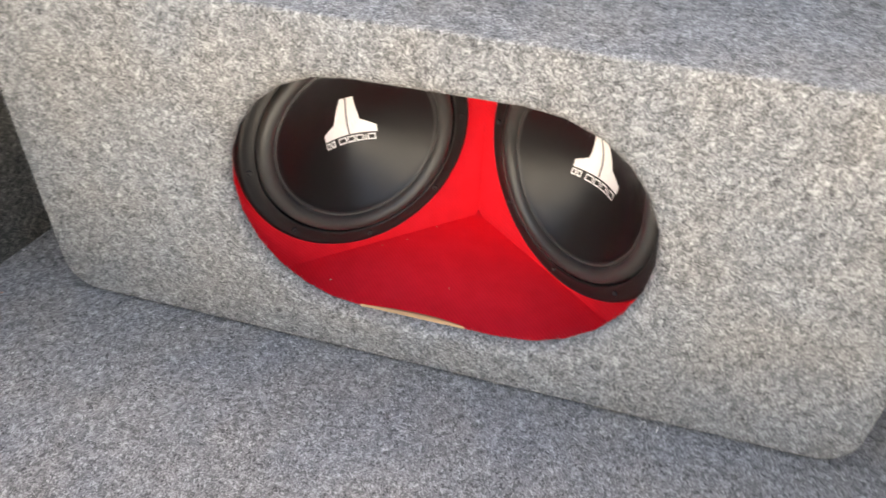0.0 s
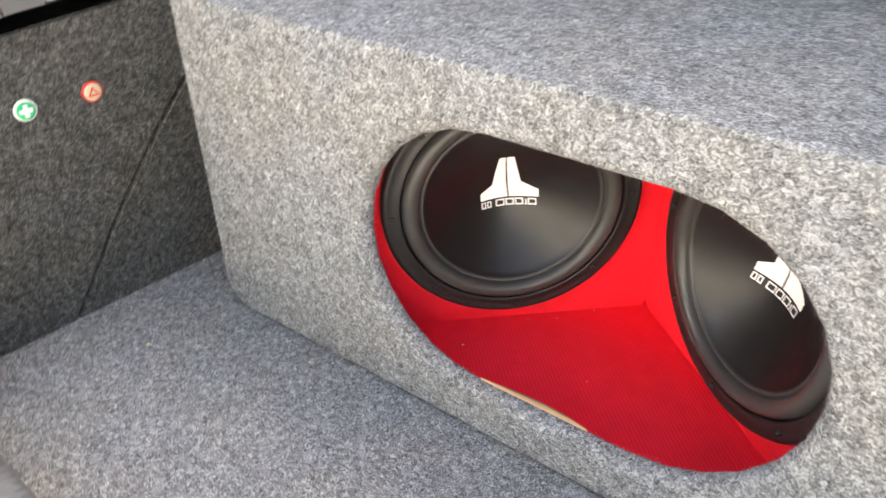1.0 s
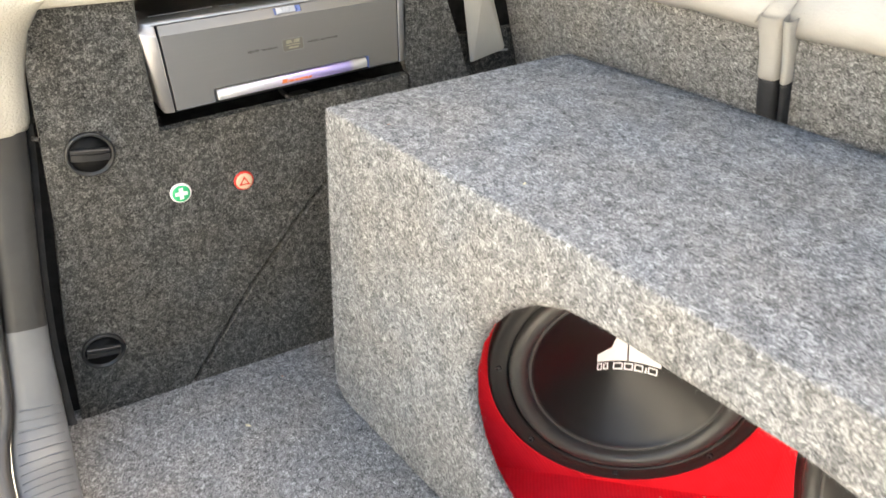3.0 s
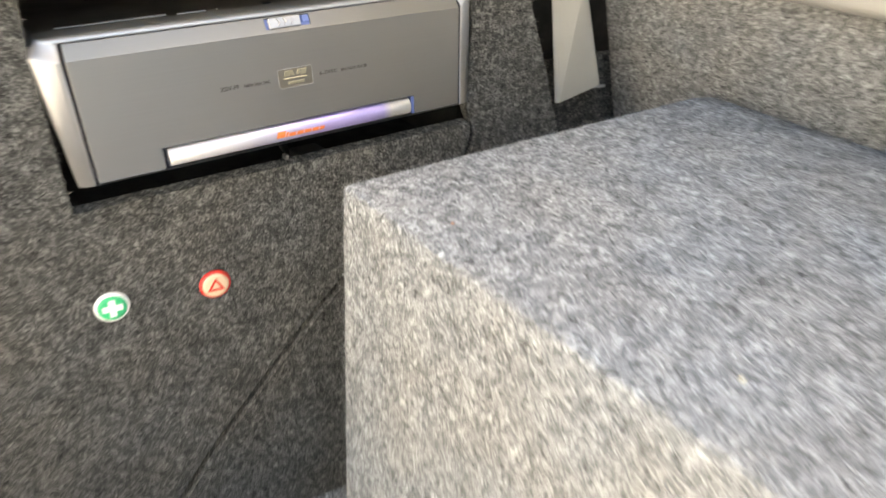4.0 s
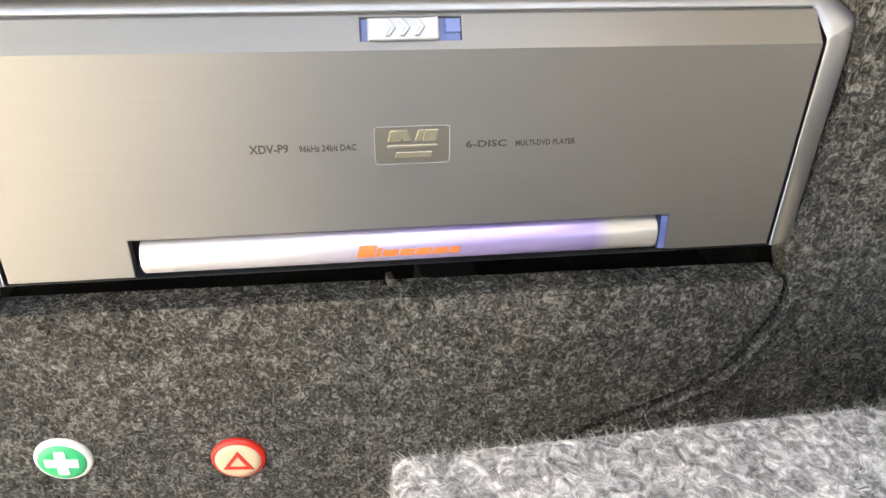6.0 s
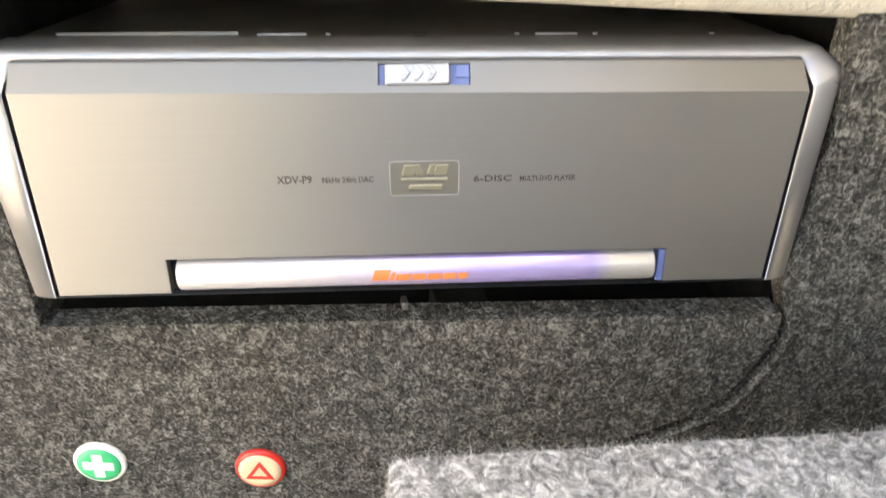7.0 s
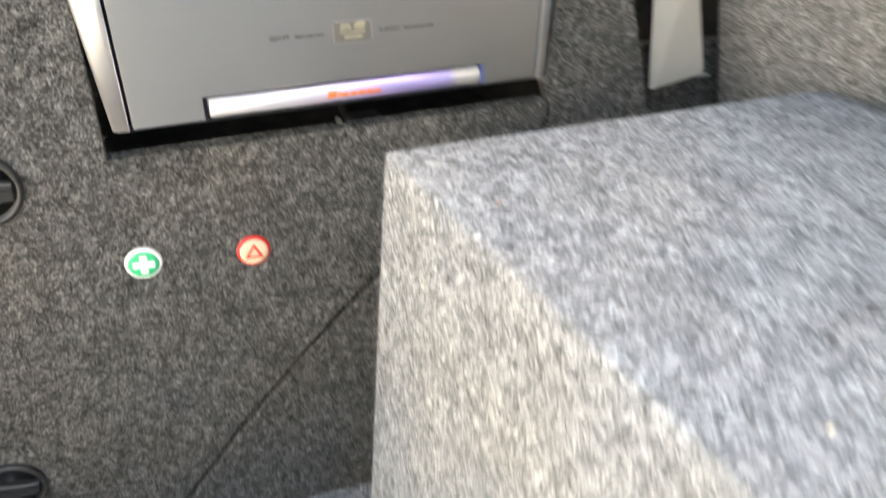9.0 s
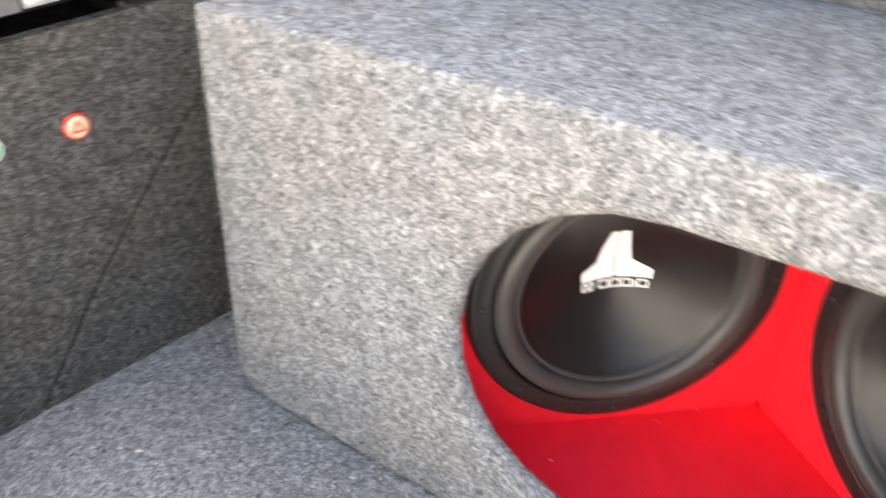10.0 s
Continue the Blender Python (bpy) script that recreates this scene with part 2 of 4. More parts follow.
def prism(name, outline, h0, h1, mat, parent=None, label="", bevel=0.0, segments=2):
    """A flat outline in local x, y, raised from h0 to h1."""
    bm = bmesh.new()
    low = [bm.verts.new((x, y, h0)) for x, y in outline]
    top = [bm.verts.new((x, y, h1)) for x, y in outline]
    n = len(outline)
    bm.faces.new(low[::-1])
    bm.faces.new(top)
    for i in range(n):
        j = (i + 1) % n
        bm.faces.new((low[i], low[j], top[j], top[i]))
    return part(name, bm, mat, parent, label, False, bevel, segments)


def tube(name, points, radius, mat, parent=None, label="", sides=8):
    pts = [Vector(p) for p in points]
    rings = []
    for i, p in enumerate(pts):
        d = (pts[min(i + 1, len(pts) - 1)] - pts[max(i - 1, 0)]).normalized()
        a = d.orthogonal().normalized() if i == 0 else (a - d * a.dot(d)).normalized()
        b = d.cross(a)
        rings.append([p + radius * (math.cos(t) * a + math.sin(t) * b) for t in (2 * math.pi * k / sides for k in range(sides))])
    return loft(name, rings, mat, parent, label, True, True, (True, True))


def words(name, text, size, at, mat, parent, label="", width=None, depth=0.0001):
    """Raised print in the local x, y plane, its lower left corner at the place given."""
    c = bpy.data.curves.new(name, "FONT")
    c.body, c.size, c.extrude, c.resolution_u, c.offset = text, size, depth, 2, size * 0.018
    ob = new(name, c)
    bpy.context.view_layer.update()
    data = bpy.data.meshes.new_from_object(ob.evaluated_get(bpy.context.evaluated_depsgraph_get()))
    bpy.data.objects.remove(ob)
    v = np.zeros(len(data.vertices) * 3)
    data.vertices.foreach_get("co", v)
    v = v.reshape(-1, 3)
    v[:, 0] -= v[:, 0].min()
    v[:, 1] -= v[:, 1].min()
    if width:
        v[:, 0] *= width / v[:, 0].max()
    v += np.array(at)
    data.vertices.foreach_set("co", v.ravel())
    data.materials.append(mat)
    out = new(name, data)
    out.parent = parent
    if label:
        out["label"] = label
    return out


def empty(name, m, label, category, group="", kind=""):
    ob = new(name)
    ob.matrix_world = m
    ob.empty_display_size = 0.02
    return tagged(ob, label, category, group, kind)


def axes(o, x, y, z):
    m = Matrix.Identity(4)
    for k, v in enumerate((x, y, z, o)):
        for r in range(3):
            m[r][k] = v[r]
    return m


def pile(name, sources, density, length, width, mat, parent, keep=None, lift=(8, 38), seed=1, lay=(0, 0, 0), spare=None):
    """Loose carpet fibres strewn over the faces of the source meshes, as one joined mesh."""
    rng = np.random.default_rng(seed)
    tri = []
    for ob in sources:
        d = ob.data
        d.calc_loop_triangles()
        co = np.zeros(len(d.vertices) * 3)
        d.vertices.foreach_get("co", co)
        idx = np.zeros(len(d.loop_triangles) * 3, dtype=np.int32)
        d.loop_triangles.foreach_get("vertices", idx)
        tri.append(co.reshape(-1, 3)[idx.reshape(-1, 3)])
    tri = np.concatenate(tri)
    nor = np.cross(tri[:, 1] - tri[:, 0], tri[:, 2] - tri[:, 0])
    area = np.linalg.norm(nor, axis=1) / 2
    nor /= np.maximum(2 * area, 1e-12)[:, None]
    mid = tri.mean(1)
    if keep:
        ok = keep(mid, nor) & (area > 1e-10)
        tri, nor, area = tri[ok], nor[ok], area[ok]
    count = int(area.sum() * density)
    pick = rng.choice(len(tri), count, p=area / area.sum())
    a, b = rng.random(count), rng.random(count)
    flip = a + b > 1
    a[flip], b[flip] = 1 - a[flip], 1 - b[flip]
    t, n = tri[pick], nor[pick]
    p = t[:, 0] + a[:, None] * (t[:, 1] - t[:, 0]) + b[:, None] * (t[:, 2] - t[:, 0])
    if spare:
        ok = ~spare(p)
        p, n = p[ok], n[ok]
        count = len(p)
    d = rng.normal(size=(count, 3)) + np.array(lay)
    d -= n * (d * n).sum(1)[:, None]
    d /= np.linalg.norm(d, axis=1)[:, None]
    rise = np.radians(rng.uniform(*lift, count))[:, None]
    side = np.cross(d, n)
    long = length * rng.uniform(0.45, 1.25, count)[:, None]
    half = width * rng.uniform(0.6, 1.2, count)[:, None] / 2
    curl = side * rng.normal(0, 0.22, count)[:, None] * long
    tip = p + d * np.cos(rise) * long + n * np.sin(rise) * long + curl
    root = p - n * 0.0003
    co = np.stack([root - side * half, root + side * half, tip], 1).reshape(-1, 3)
    data = bpy.data.meshes.new(name)
    data.vertices.add(len(co))
    data.vertices.foreach_set("co", co.ravel())
    data.loops.add(len(co))
    data.loops.foreach_set("vertex_index", np.arange(len(co), dtype=np.int32))
    data.polygons.add(count)
    data.polygons.foreach_set("loop_start", np.arange(0, len(co), 3, dtype=np.int32))
    data.update(calc_edges=True)
    data.materials.append(mat)
    ob = new(name, data)
    ob.parent = parent
    ob["kind"] = "stuff"
    return ob


# ---- the place: ground, floor, walls ----
ground = tagged(block("ground", (-400, -400, -0.66), (400, 400, -0.60), concrete), "pale concrete ground under the parked car", "ground", "", "structure")
FLOOR = [(1.05, -0.33), (0.14, -0.33), (0.04, -0.325), (-0.03, -0.315), (-0.08, -0.305), (-0.110, -0.295), (-0.17, -0.285), (-0.17, 0.42), (1.05, 0.42)]
floor = tagged(prism("floor", FLOOR, -0.02, 0.0, floor_carpet, None, "", 0.003), "grey heather needle-felt carpet of the boot floor", "floor", "", "structure")


def wall_at(y, z, out=0.0):
    """A point of the slightly leaning boot side, out metres proud of it."""
    n = Vector((0.9937, -0.1084, -0.026))
    return Vector((-0.1078 + 0.109 * y + 0.0262 * z, y, z)) + n * out


def wall_frame(y, z, out=0.0):
    u = Vector((0.109, 1, 0)).normalized()
    n = Vector((1, -0.109, -0.0262)).normalized()
    return axes(wall_at(y, z, out), u, n.cross(u), n)


def wall_sheet(name, outline, out, thick, mat, label):
    bm = bmesh.new()
    f = bm.faces.new([bm.verts.new(wall_at(y, z, out)) for y, z in outline])
    f.normal_update()
    if f.normal.x < 0:
        f.normal_flip()
    back = [bm.verts.new(wall_at(y, z, out - thick)) for y, z in outline]
    front = [bm.verts.new(wall_at(y, z, out - 0.003)) for y, z in outline]
    n = len(outline)
    for a, b in ((front, back),):
        for i in range(n):
            bm.faces.new((a[i], a[(i + 1) % n], b[(i + 1) % n], b[i]))
    face_verts = list(f.verts)
    for i in range(n):
        bm.faces.new((face_verts[i], face_verts[(i + 1) % n], front[(i + 1) % n], front[i]) if len(face_verts) == n else face_verts)
    bmesh.ops.recalc_face_normals(bm, faces=bm.faces)
    return tagged(part(name, bm, mat), label, "wall panel", "", "structure")


def eased(points, steps):
    """A smooth line through the points."""
    out = []
    for k in range(len(points) - 1):
        p = [points[max(0, min(len(points) - 1, k + j))] for j in (-1, 0, 1, 2)]
        for i in range(steps):
            t = i / steps
            w = ((-t + 2 * t * t - t**3) / 2, (2 - 5 * t * t + 3 * t**3) / 2, (t + 4 * t * t - 3 * t**3) / 2, (t**3 - t * t) / 2)
            out.append(tuple(sum(q[e] * v for q, v in zip(p, w)) for e in (0, 1)))
    return out + [points[-1]]


SEAM = eased([(-0.1325, 0.001), (-0.0860, 0.0690), (-0.0655, 0.0990), (-0.0435, 0.1275), (-0.0175, 0.1600), (0.0220, 0.2075), (0.0540, 0.2410), (0.078, 0.2620), (0.1038, 0.2805), (0.1225, 0.2905), (0.139, 0.3010), (0.150, 0.3130), (0.1565, 0.3274), (0.1598, 0.3380), (0.1606, 0.348), (0.1596, 0.3530)], 4)
cover = wall_sheet("wall_west", SEAM + [(-0.1238, 0.3312), (-0.1298, 0.430), (-0.1290, 0.475), (-0.224, 0.475), (-0.2285, 0.35), (-0.234, 0.25), (-0.244, 0.165), (-0.249, 0.12), (-0.254, 0.001)], 0.002, 0.012, dark_carpet, "dark grey carpeted access cover in the boot side")
SEAM_LOW = [(y + 0.0045, z - 0.0045) for y, z in SEAM]
lining = wall_sheet("wall_west_lining", [(0.262, 0.001), (0.258, 0.10), (0.253, 0.29), (0.2465, 0.345), (0.2200, 0.410), (0.2010, 0.452), (0.1920, 0.475), (0.1495, 0.475), (0.1510, 0.452), (0.1562, 0.428), (0.1566, 0.366)] + SEAM_LOW[::-1], 0.0, 0.012, dark_carpet, "dark grey carpeted lining of the boot side")
tube("seam_edge", [wall_at(y + 0.0016, z - 0.0016, 0.0002) for y, z in SEAM_LOW[2:-3]], 0.0016, dark_carpet, lining, "rolled carpet edge along the joint", 10)
tagged(block("wall_west_backing", (-0.36, -0.36, -0.03), (-0.345, 1.9, 0.56), recess_black), "plain dark inner side of the car body", "wall", "", "structure")
corner = block("wall_west_corner", (-0.145, 0.20, 0.0), (-0.132, 0.56, 0.372), dark_carpet, None, "", 0.004)
tagged(corner, "recessed dark carpet beside the rear seat", "wall panel", "", "structure")
# black sheet whose colour carries the shade behind the guide
tagged(block("wall_west_shade", (-0.185, 0.20, 0.36), (-0.172, 0.56, 0.56), recess_black), "black sheet put in for the shade of the gap behind the belt guide", "gap", "", "structure")
# added black filler: hides the sunlit outside and keeps this gap dark
tagged(block("wall_west_filler", (-0.172, -0.30, -0.02), (-0.154, -0.19, 0.46), recess_black), "black filler added for the shade between the boot side and the sill trim", "gap", "", "structure")
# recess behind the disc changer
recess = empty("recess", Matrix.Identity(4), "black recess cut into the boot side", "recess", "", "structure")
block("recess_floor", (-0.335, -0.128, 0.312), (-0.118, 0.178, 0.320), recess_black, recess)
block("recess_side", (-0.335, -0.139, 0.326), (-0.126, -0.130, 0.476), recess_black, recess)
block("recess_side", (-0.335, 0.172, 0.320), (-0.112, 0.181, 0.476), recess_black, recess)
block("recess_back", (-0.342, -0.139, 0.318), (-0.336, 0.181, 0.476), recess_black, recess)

# ---- cream trim over the boot side ----
ledge = empty("ledge", Matrix.Identity(4), "cream textured plastic ledge above the boot side", "trim", "", "structure")


def sweep_x(profile, y0, y1, steps, bend):
    return [[(x + bend(y), y, z + 0.013 * (y + 0.1)) for x, z in profile] for y in (y0 + (y1 - y0) * k / steps for k in range(steps + 1))]


LEDGE = [(-0.30, 0.466), (-0.098, 0.4605), (-0.0905, 0.4615), (-0.087, 0.4645), (-0.086, 0.470), (-0.092, 0.492), (-0.110, 0.52), (-0.150, 0.545), (-0.30, 0.56)]
loft("ledge_trim", sweep_x(LEDGE, -0.222, 0.234, 12, lambda y: 0.06 * y), cream_plastic, ledge, "", True, False, bevel=0.0)
block("notch", (-0.0895, 0.1578, 0.4664), (-0.0772, 0.1590, 0.4690), flange_black, ledge, "small dark nick", 0.0003)
pillar = empty("pillar_trim", Matrix.Identity(4), "cream plastic pillar cover at the tailgate opening", "trim", "", "structure")


def column(zs):
    rings = []
    for z, x, y0, y1, r in zs:
        c, s = (y0 + y1) / 2, (y1 - y0) / 2
        rings.append([(x - 0.08 + (0.08 + r) * max(0.0, math.sin(a)) ** 0.55 if math.sin(a) > 0 else x - 0.08, c + s * math.copysign(abs(math.cos(a)) ** 0.6, math.cos(a)), z) for a in (math.pi * k / 16 for k in range(17))])
    return rings


loft("pillar_cover", column([(0.347, -0.128, -0.300, -0.229, 0.0), (0.350, -0.122, -0.300, -0.227, 0.002), (0.358, -0.119, -0.300, -0.226, 0.003), (0.40, -0.112, -0.300, -0.222, 0.004), (0.44, -0.100, -0.300, -0.214, 0.006), (0.46, -0.085, -0.300, -0.206, 0.01), (0.475, -0.068, -0.300, -0.198, 0.012), (0.50, -0.085, -0.300, -0.20, 0.012), (0.56, -0.125, -0.300, -0.205, 0.012), (0.90, -0.26, -0.28, -0.20, 0.012)]), cream_plastic, pillar, "", True, False, (True, False))
tube("clip", [(-0.116, -0.236, 0.346), (-0.110, -0.232, 0.3465)], 0.002, flange_black, pillar)

# ---- grey plastic sill and tailgate edge ----
sill = empty("sill_trim", Matrix.Identity(4), "grey ribbed plastic sill trim running up the tailgate opening", "trim", "", "structure")
SILL = [  # inner edge, outer edge
    ((1.05, -0.312, 0.045), (1.05, -0.357, 0.049)),
    ((0.4181, -0.3052, 0.045), (0.4182, -0.3457, 0.049)),
    ((0.1788, -0.3024, 0.045), (0.1791, -0.343, 0.049)),
    ((0.0868, -0.2988, 0.045), (0.0871, -0.3411, 0.049)),
    ((0.0223, -0.2914, 0.045), (0.0227, -0.3402, 0.049)),
    ((-0.0233, -0.2841, 0.049), (-0.0229, -0.3375, 0.053)),
    ((-0.0498, -0.2794, 0.0632), (-0.0528, -0.3301, 0.0692)),
    ((-0.0692, -0.2755, 0.0903), (-0.0731, -0.3175, 0.0973)),
    ((-0.0904, -0.2692, 0.15), (-0.0939, -0.3064, 0.154)),
    ((-0.1076, -0.2578, 0.228), (-0.1105, -0.294, 0.228)),
    ((-0.124, -0.243, 0.31), (-0.127, -0.28, 0.31)),
    ((-0.123, -0.238, 0.352), (-0.126, -0.276, 0.352)),
]


def fine(rows, steps=5):
    out = []
    for k in range(len(rows) - 1):
        p = [rows[max(0, min(len(rows) - 1, k + j))] for j in (-1, 0, 1, 2)]
        for s in range(steps):
            t = s / steps
            out.append([sum((Vector(q[e]) * w for q, w in zip(p, ((-t + 2 * t * t - t**3) / 2, (2 - 5 * t * t + 3 * t**3) / 2, (t + 4 * t * t - 3 * t**3) / 2, (t**3 - t * t) / 2))), Vector()) for e in (0, 1)])
    out.append([Vector(v) for v in rows[-1]])
    return out


def across(rows, stations):
    """Rings across the strip: stations of (share of the width, height above it)."""
    rings = []
    for k, (a, b) in enumerate(rows):
        q = rows[min(k + 1, len(rows) - 1)]
        o = rows[max(k - 1, 0)]
        n = (q[0] - o[0]).cross(b - a).normalized()
        n = n if n.z + n.x > 0 else -n
        rings.append([a + (b - a) * s + n * h for s, h in stations])
    return rings


rows = fine(SILL)
STATIONS = [(-0.02, -0.055), (-0.01, -0.004), (0.03, 0.001), (0.3, 0.004), (0.7, 0.004), (0.93, 0.002), (0.99, -0.003), (1.0, -0.03)]
loft("sill_plate", across(rows[:42], STATIONS), sill_plastic, sill, "", True, False)
# upper run of the same sill, its shade painted as a darker plastic
loft("shaded_run", across(rows[40:], [(u, h - 0.0006) for u, h in STATIONS]), shaded_plastic, sill, "upper run of the sill with its shade put into a darker colour", True, False)
# black strip that stands for the shade in the gap along the sill
loft("gap_shade_strip", across(rows[31:], [(-0.20, -0.012), (-0.14, -0.013), (-0.02, -0.013), (-0.01, -0.03)]), recess_black, sill, "black strip painted in for the shade of the gap beside the sill", True, False)
inner_line = [0.0]
for p, q in zip(rows, rows[1:]):
    inner_line.append(inner_line[-1] + (q[0] - p[0]).length)


def strip_at(d):
    """Inner and outer edge of the sill, and its upward normal, d metres along it."""
    k = max(i for i in range(len(rows) - 1) if inner_line[i] <= d)
    t = (d - inner_line[k]) / (inner_line[k + 1] - inner_line[k])
    a, b = (rows[k][e].lerp(rows[k + 1][e], t) for e in (0, 1))
    n = (rows[k + 1][0] - rows[k][0]).cross(b - a).normalized()
    return a, b, n if n.z + n.x > 0 else -n


for k in range(22):
    a, b, n = strip_at(0.930 + 0.0098 * k)
    tube("rib", [a + (b - a) * u + n * h for u, h in ((0.06, 0.0016), (0.3, 0.0042), (0.7, 0.0042), (0.9, 0.0026))], 0.0008, sill_plastic, sill, "", 6)
seal = tagged(loft("door_seal", across(rows, [(1.04, -0.02), (1.02, 0.0), (1.06, 0.006), (1.14, 0.009), (1.22, 0.006), (1.26, 0.0), (1.24, -0.02)]), rubber_black, None, "", True, False), "black rubber seal round the tailgate opening", "seal", "", "structure")
edge = tagged(loft("body_edge", across(rows, [(1.25, -0.012), (1.45, -0.008), (1.8, -0.008), (2.3, -0.02), (2.5, -0.06), (2.6, -0.5)]), body_paint, None, "", True, False), "silver painted body edge outside the seal", "car body", "", "structure")

# ---- plain inner walls that close the car ----
tagged(block("wall_east", (1.07, -0.30, -0.02), (1.09, 1.9, 0.60), dark_carpet), "plain dark carpeted side across the boot", "wall", "", "structure")
tagged(block("wall_north", (-0.35, 1.9, -0.3), (1.07, 1.92, 0.60), headliner_cloth), "plain cream front end of the cabin", "wall", "", "structure")
# unseen panels and roof edge, added to block side light and direct sun
tagged(block("wall_east_upper", (1.07, 0.10, 0.60), (1.09, 0.60, 1.05), headliner_cloth), "plain cream panel across the boot, unseen and added to hold back side light", "wall", "", "structure")
tagged(block("wall_west_upper", (-0.36, 0.10, 0.56), (-0.345, 0.34, 1.05), headliner_cloth), "plain cream panel above the ledge, unseen and added to hold back side light", "wall", "", "structure")
tagged(block("ceiling", (-0.36, 0.28, 1.05), (1.09, 1.92, 1.07), headliner_cloth), "cream cloth headliner, unseen, its edge set to keep the sun off the boot", "ceiling", "", "structure")

# unseen wall, added so that sunlight bounces onto the box front and floor
tagged(block("bounce_wall", (-6.0, -5.3, -0.62), (8.0, -5.0, 2.6), bounce_pale), "plain pale unseen wall added to bounce light into the open boot", "wall", "", "structure")

# ---- rear seat backs ----


def seat_back(x0, x1, split_left, label):
    """Carpeted back of a folding seat with a padded leather top; the leather turns down beside the split."""
    seat = empty("seat_back", Matrix.Translation((x0, 0.366, 0.36)) @ pose(0, 0, 0, 19) @ Matrix.Translation((0, 0, -0.36)), label, "car seat", "rear seat backs")
    w = x1 - x0
    panel = block("back_panel", (0, 0, 0.0), (w, 0.10, 0.475), seat_carpet, seat, "grey carpeted back panel", 0.006)
    rings = []
    n = 28
    for k in range(n + 1):
        s = k / n
        e = min(s, 1 - s) * w
        near = (1 - s) * w if not split_left else s * w
        puff = 1 - 0.75 * math.exp(-e / 0.02)
        dip = -0.007 * math.exp(-near / 0.03)
        sew = 0.0025 * math.exp(-(((x0 + s * w) - 0.172) / 0.004) ** 2)
        prof = [(-0.002, 0.466), (-0.009, 0.4675), (-0.014, 0.476), (-0.013, 0.487), (-0.004, 0.500), (0.015, 0.511), (0.05, 0.520), (0.11, 0.528), (0.20, 0.54), (0.26, 0.51), (0.26, 0.30)]
        rings.append([(s * w, y * (puff if y < 0 else 1) + sew, z + dip - (1 - puff) * (0.012 if z > 0.48 else 0)) for y, z in prof])
    loft("leather_top", rings, cream_leather, seat, "padded cream leather top", True, False, (True, True))
    c = 0.0045 if split_left else w - 0.0122
    h = 0.0045 if split_left else 0.0118
    ring = lambda z, k: [(c + h * k * math.copysign(abs(math.cos(a)) ** 0.6, math.cos(a)), 0.004 - 0.016 * k * max(0.0, math.sin(a)) ** 0.7 if math.sin(a) > 0 else 0.012, z) for a in (2 * math.pi * j / 24 for j in range(24))]
    loft("leather_edge", [ring(0.415, 0.9), ring(0.417, 1.0), ring(0.432, 0.97), ring(0.45, 1.02), ring(0.468, 1.15), ring(0.482, 1.2)], cream_leather, seat, "cream leather turned down the edge", True, True, (True, False))
    loft("vinyl_edge", [ring(0.0, 0.9), ring(0.30, 0.9), ring(0.412, 0.9), ring(0.4145, 0.85)], black_vinyl, seat, "black vinyl lower edge", True, True, (True, True))
    return seat, panel


seat_a, panel_a = seat_back(-0.122, 0.2695, False, "carpeted folding rear seat back with cream leather top")
_, panel_b = seat_back(0.2708, 1.05, True, "wider carpeted rear seat back with cream leather top")
tube("stitching", [(0.366, -0.0125, 0.474), (0.374, -0.0125, 0.488), (0.382, -0.002, 0.500), (0.386, 0.02, 0.511)], 0.0009, cream_leather, seat_a, "sewn seam")

# cream belt guide hanging in the gap beside the seat
guide = empty("belt_guide", Matrix.Translation((-0.105, 0.284, 0.344)), "folded cream plastic guide beside the rear seat", "trim piece")
FOLD = [(-0.001, -0.0035, -0.001), (0.0015, 0.0, -0.0005), (-0.008, 0.0615, 0.005), (0.0045, 0.0065, 0.0945), (0.0045, 0.005, 0.112), (-0.001, -0.028, 0.112), (-0.004, 0.013, 0.112)]
FOLD += [(x - 0.012, y + 0.013, z) for x, y, z in FOLD]
mesh("guide_shell", FOLD, [(0, 1, 3, 4, 5), (1, 2, 3), (2, 6, 4, 3), (7, 12, 11, 10, 8), (8, 10, 9), (9, 10, 11, 13), (0, 7, 8, 1), (1, 8, 9, 2), (2, 9, 13, 6), (6, 13, 11, 4), (4, 11, 12, 5), (5, 12, 7, 0)], guide_plastic, guide, "", False, 0.0008)
CAP = ((-0.046, 0.17), (-0.046, 0.122), (-0.043, 0.112), (-0.037, 0.104), (-0.030, 0.1), (-0.022, 0.0985), (0.000, 0.0995), (0.010, 0.1005), (0.012, 0.104), (0.012, 0.17))
loft("guide_cap", [[(x, y * k, 0.1 + (z - 0.1) * k + lift) for y, z in CAP] for x, k, lift in ((-0.05, 1.0, 0.0), (0.003, 1.0, 0.0), (0.0065, 0.985, 0.001), (0.008, 0.94, 0.003))], cream_plastic, guide, "rounded cream cap over the fold", True, True, (True, True))
tube("pin", [(-0.013, 0.053, 0.0030), (-0.006, 0.067, 0.0045)], 0.0016, silver_paint, guide, "small bright pin")

# ---- subwoofer box ----
BX, BY, BH = 0.838, 0.355, 0.365


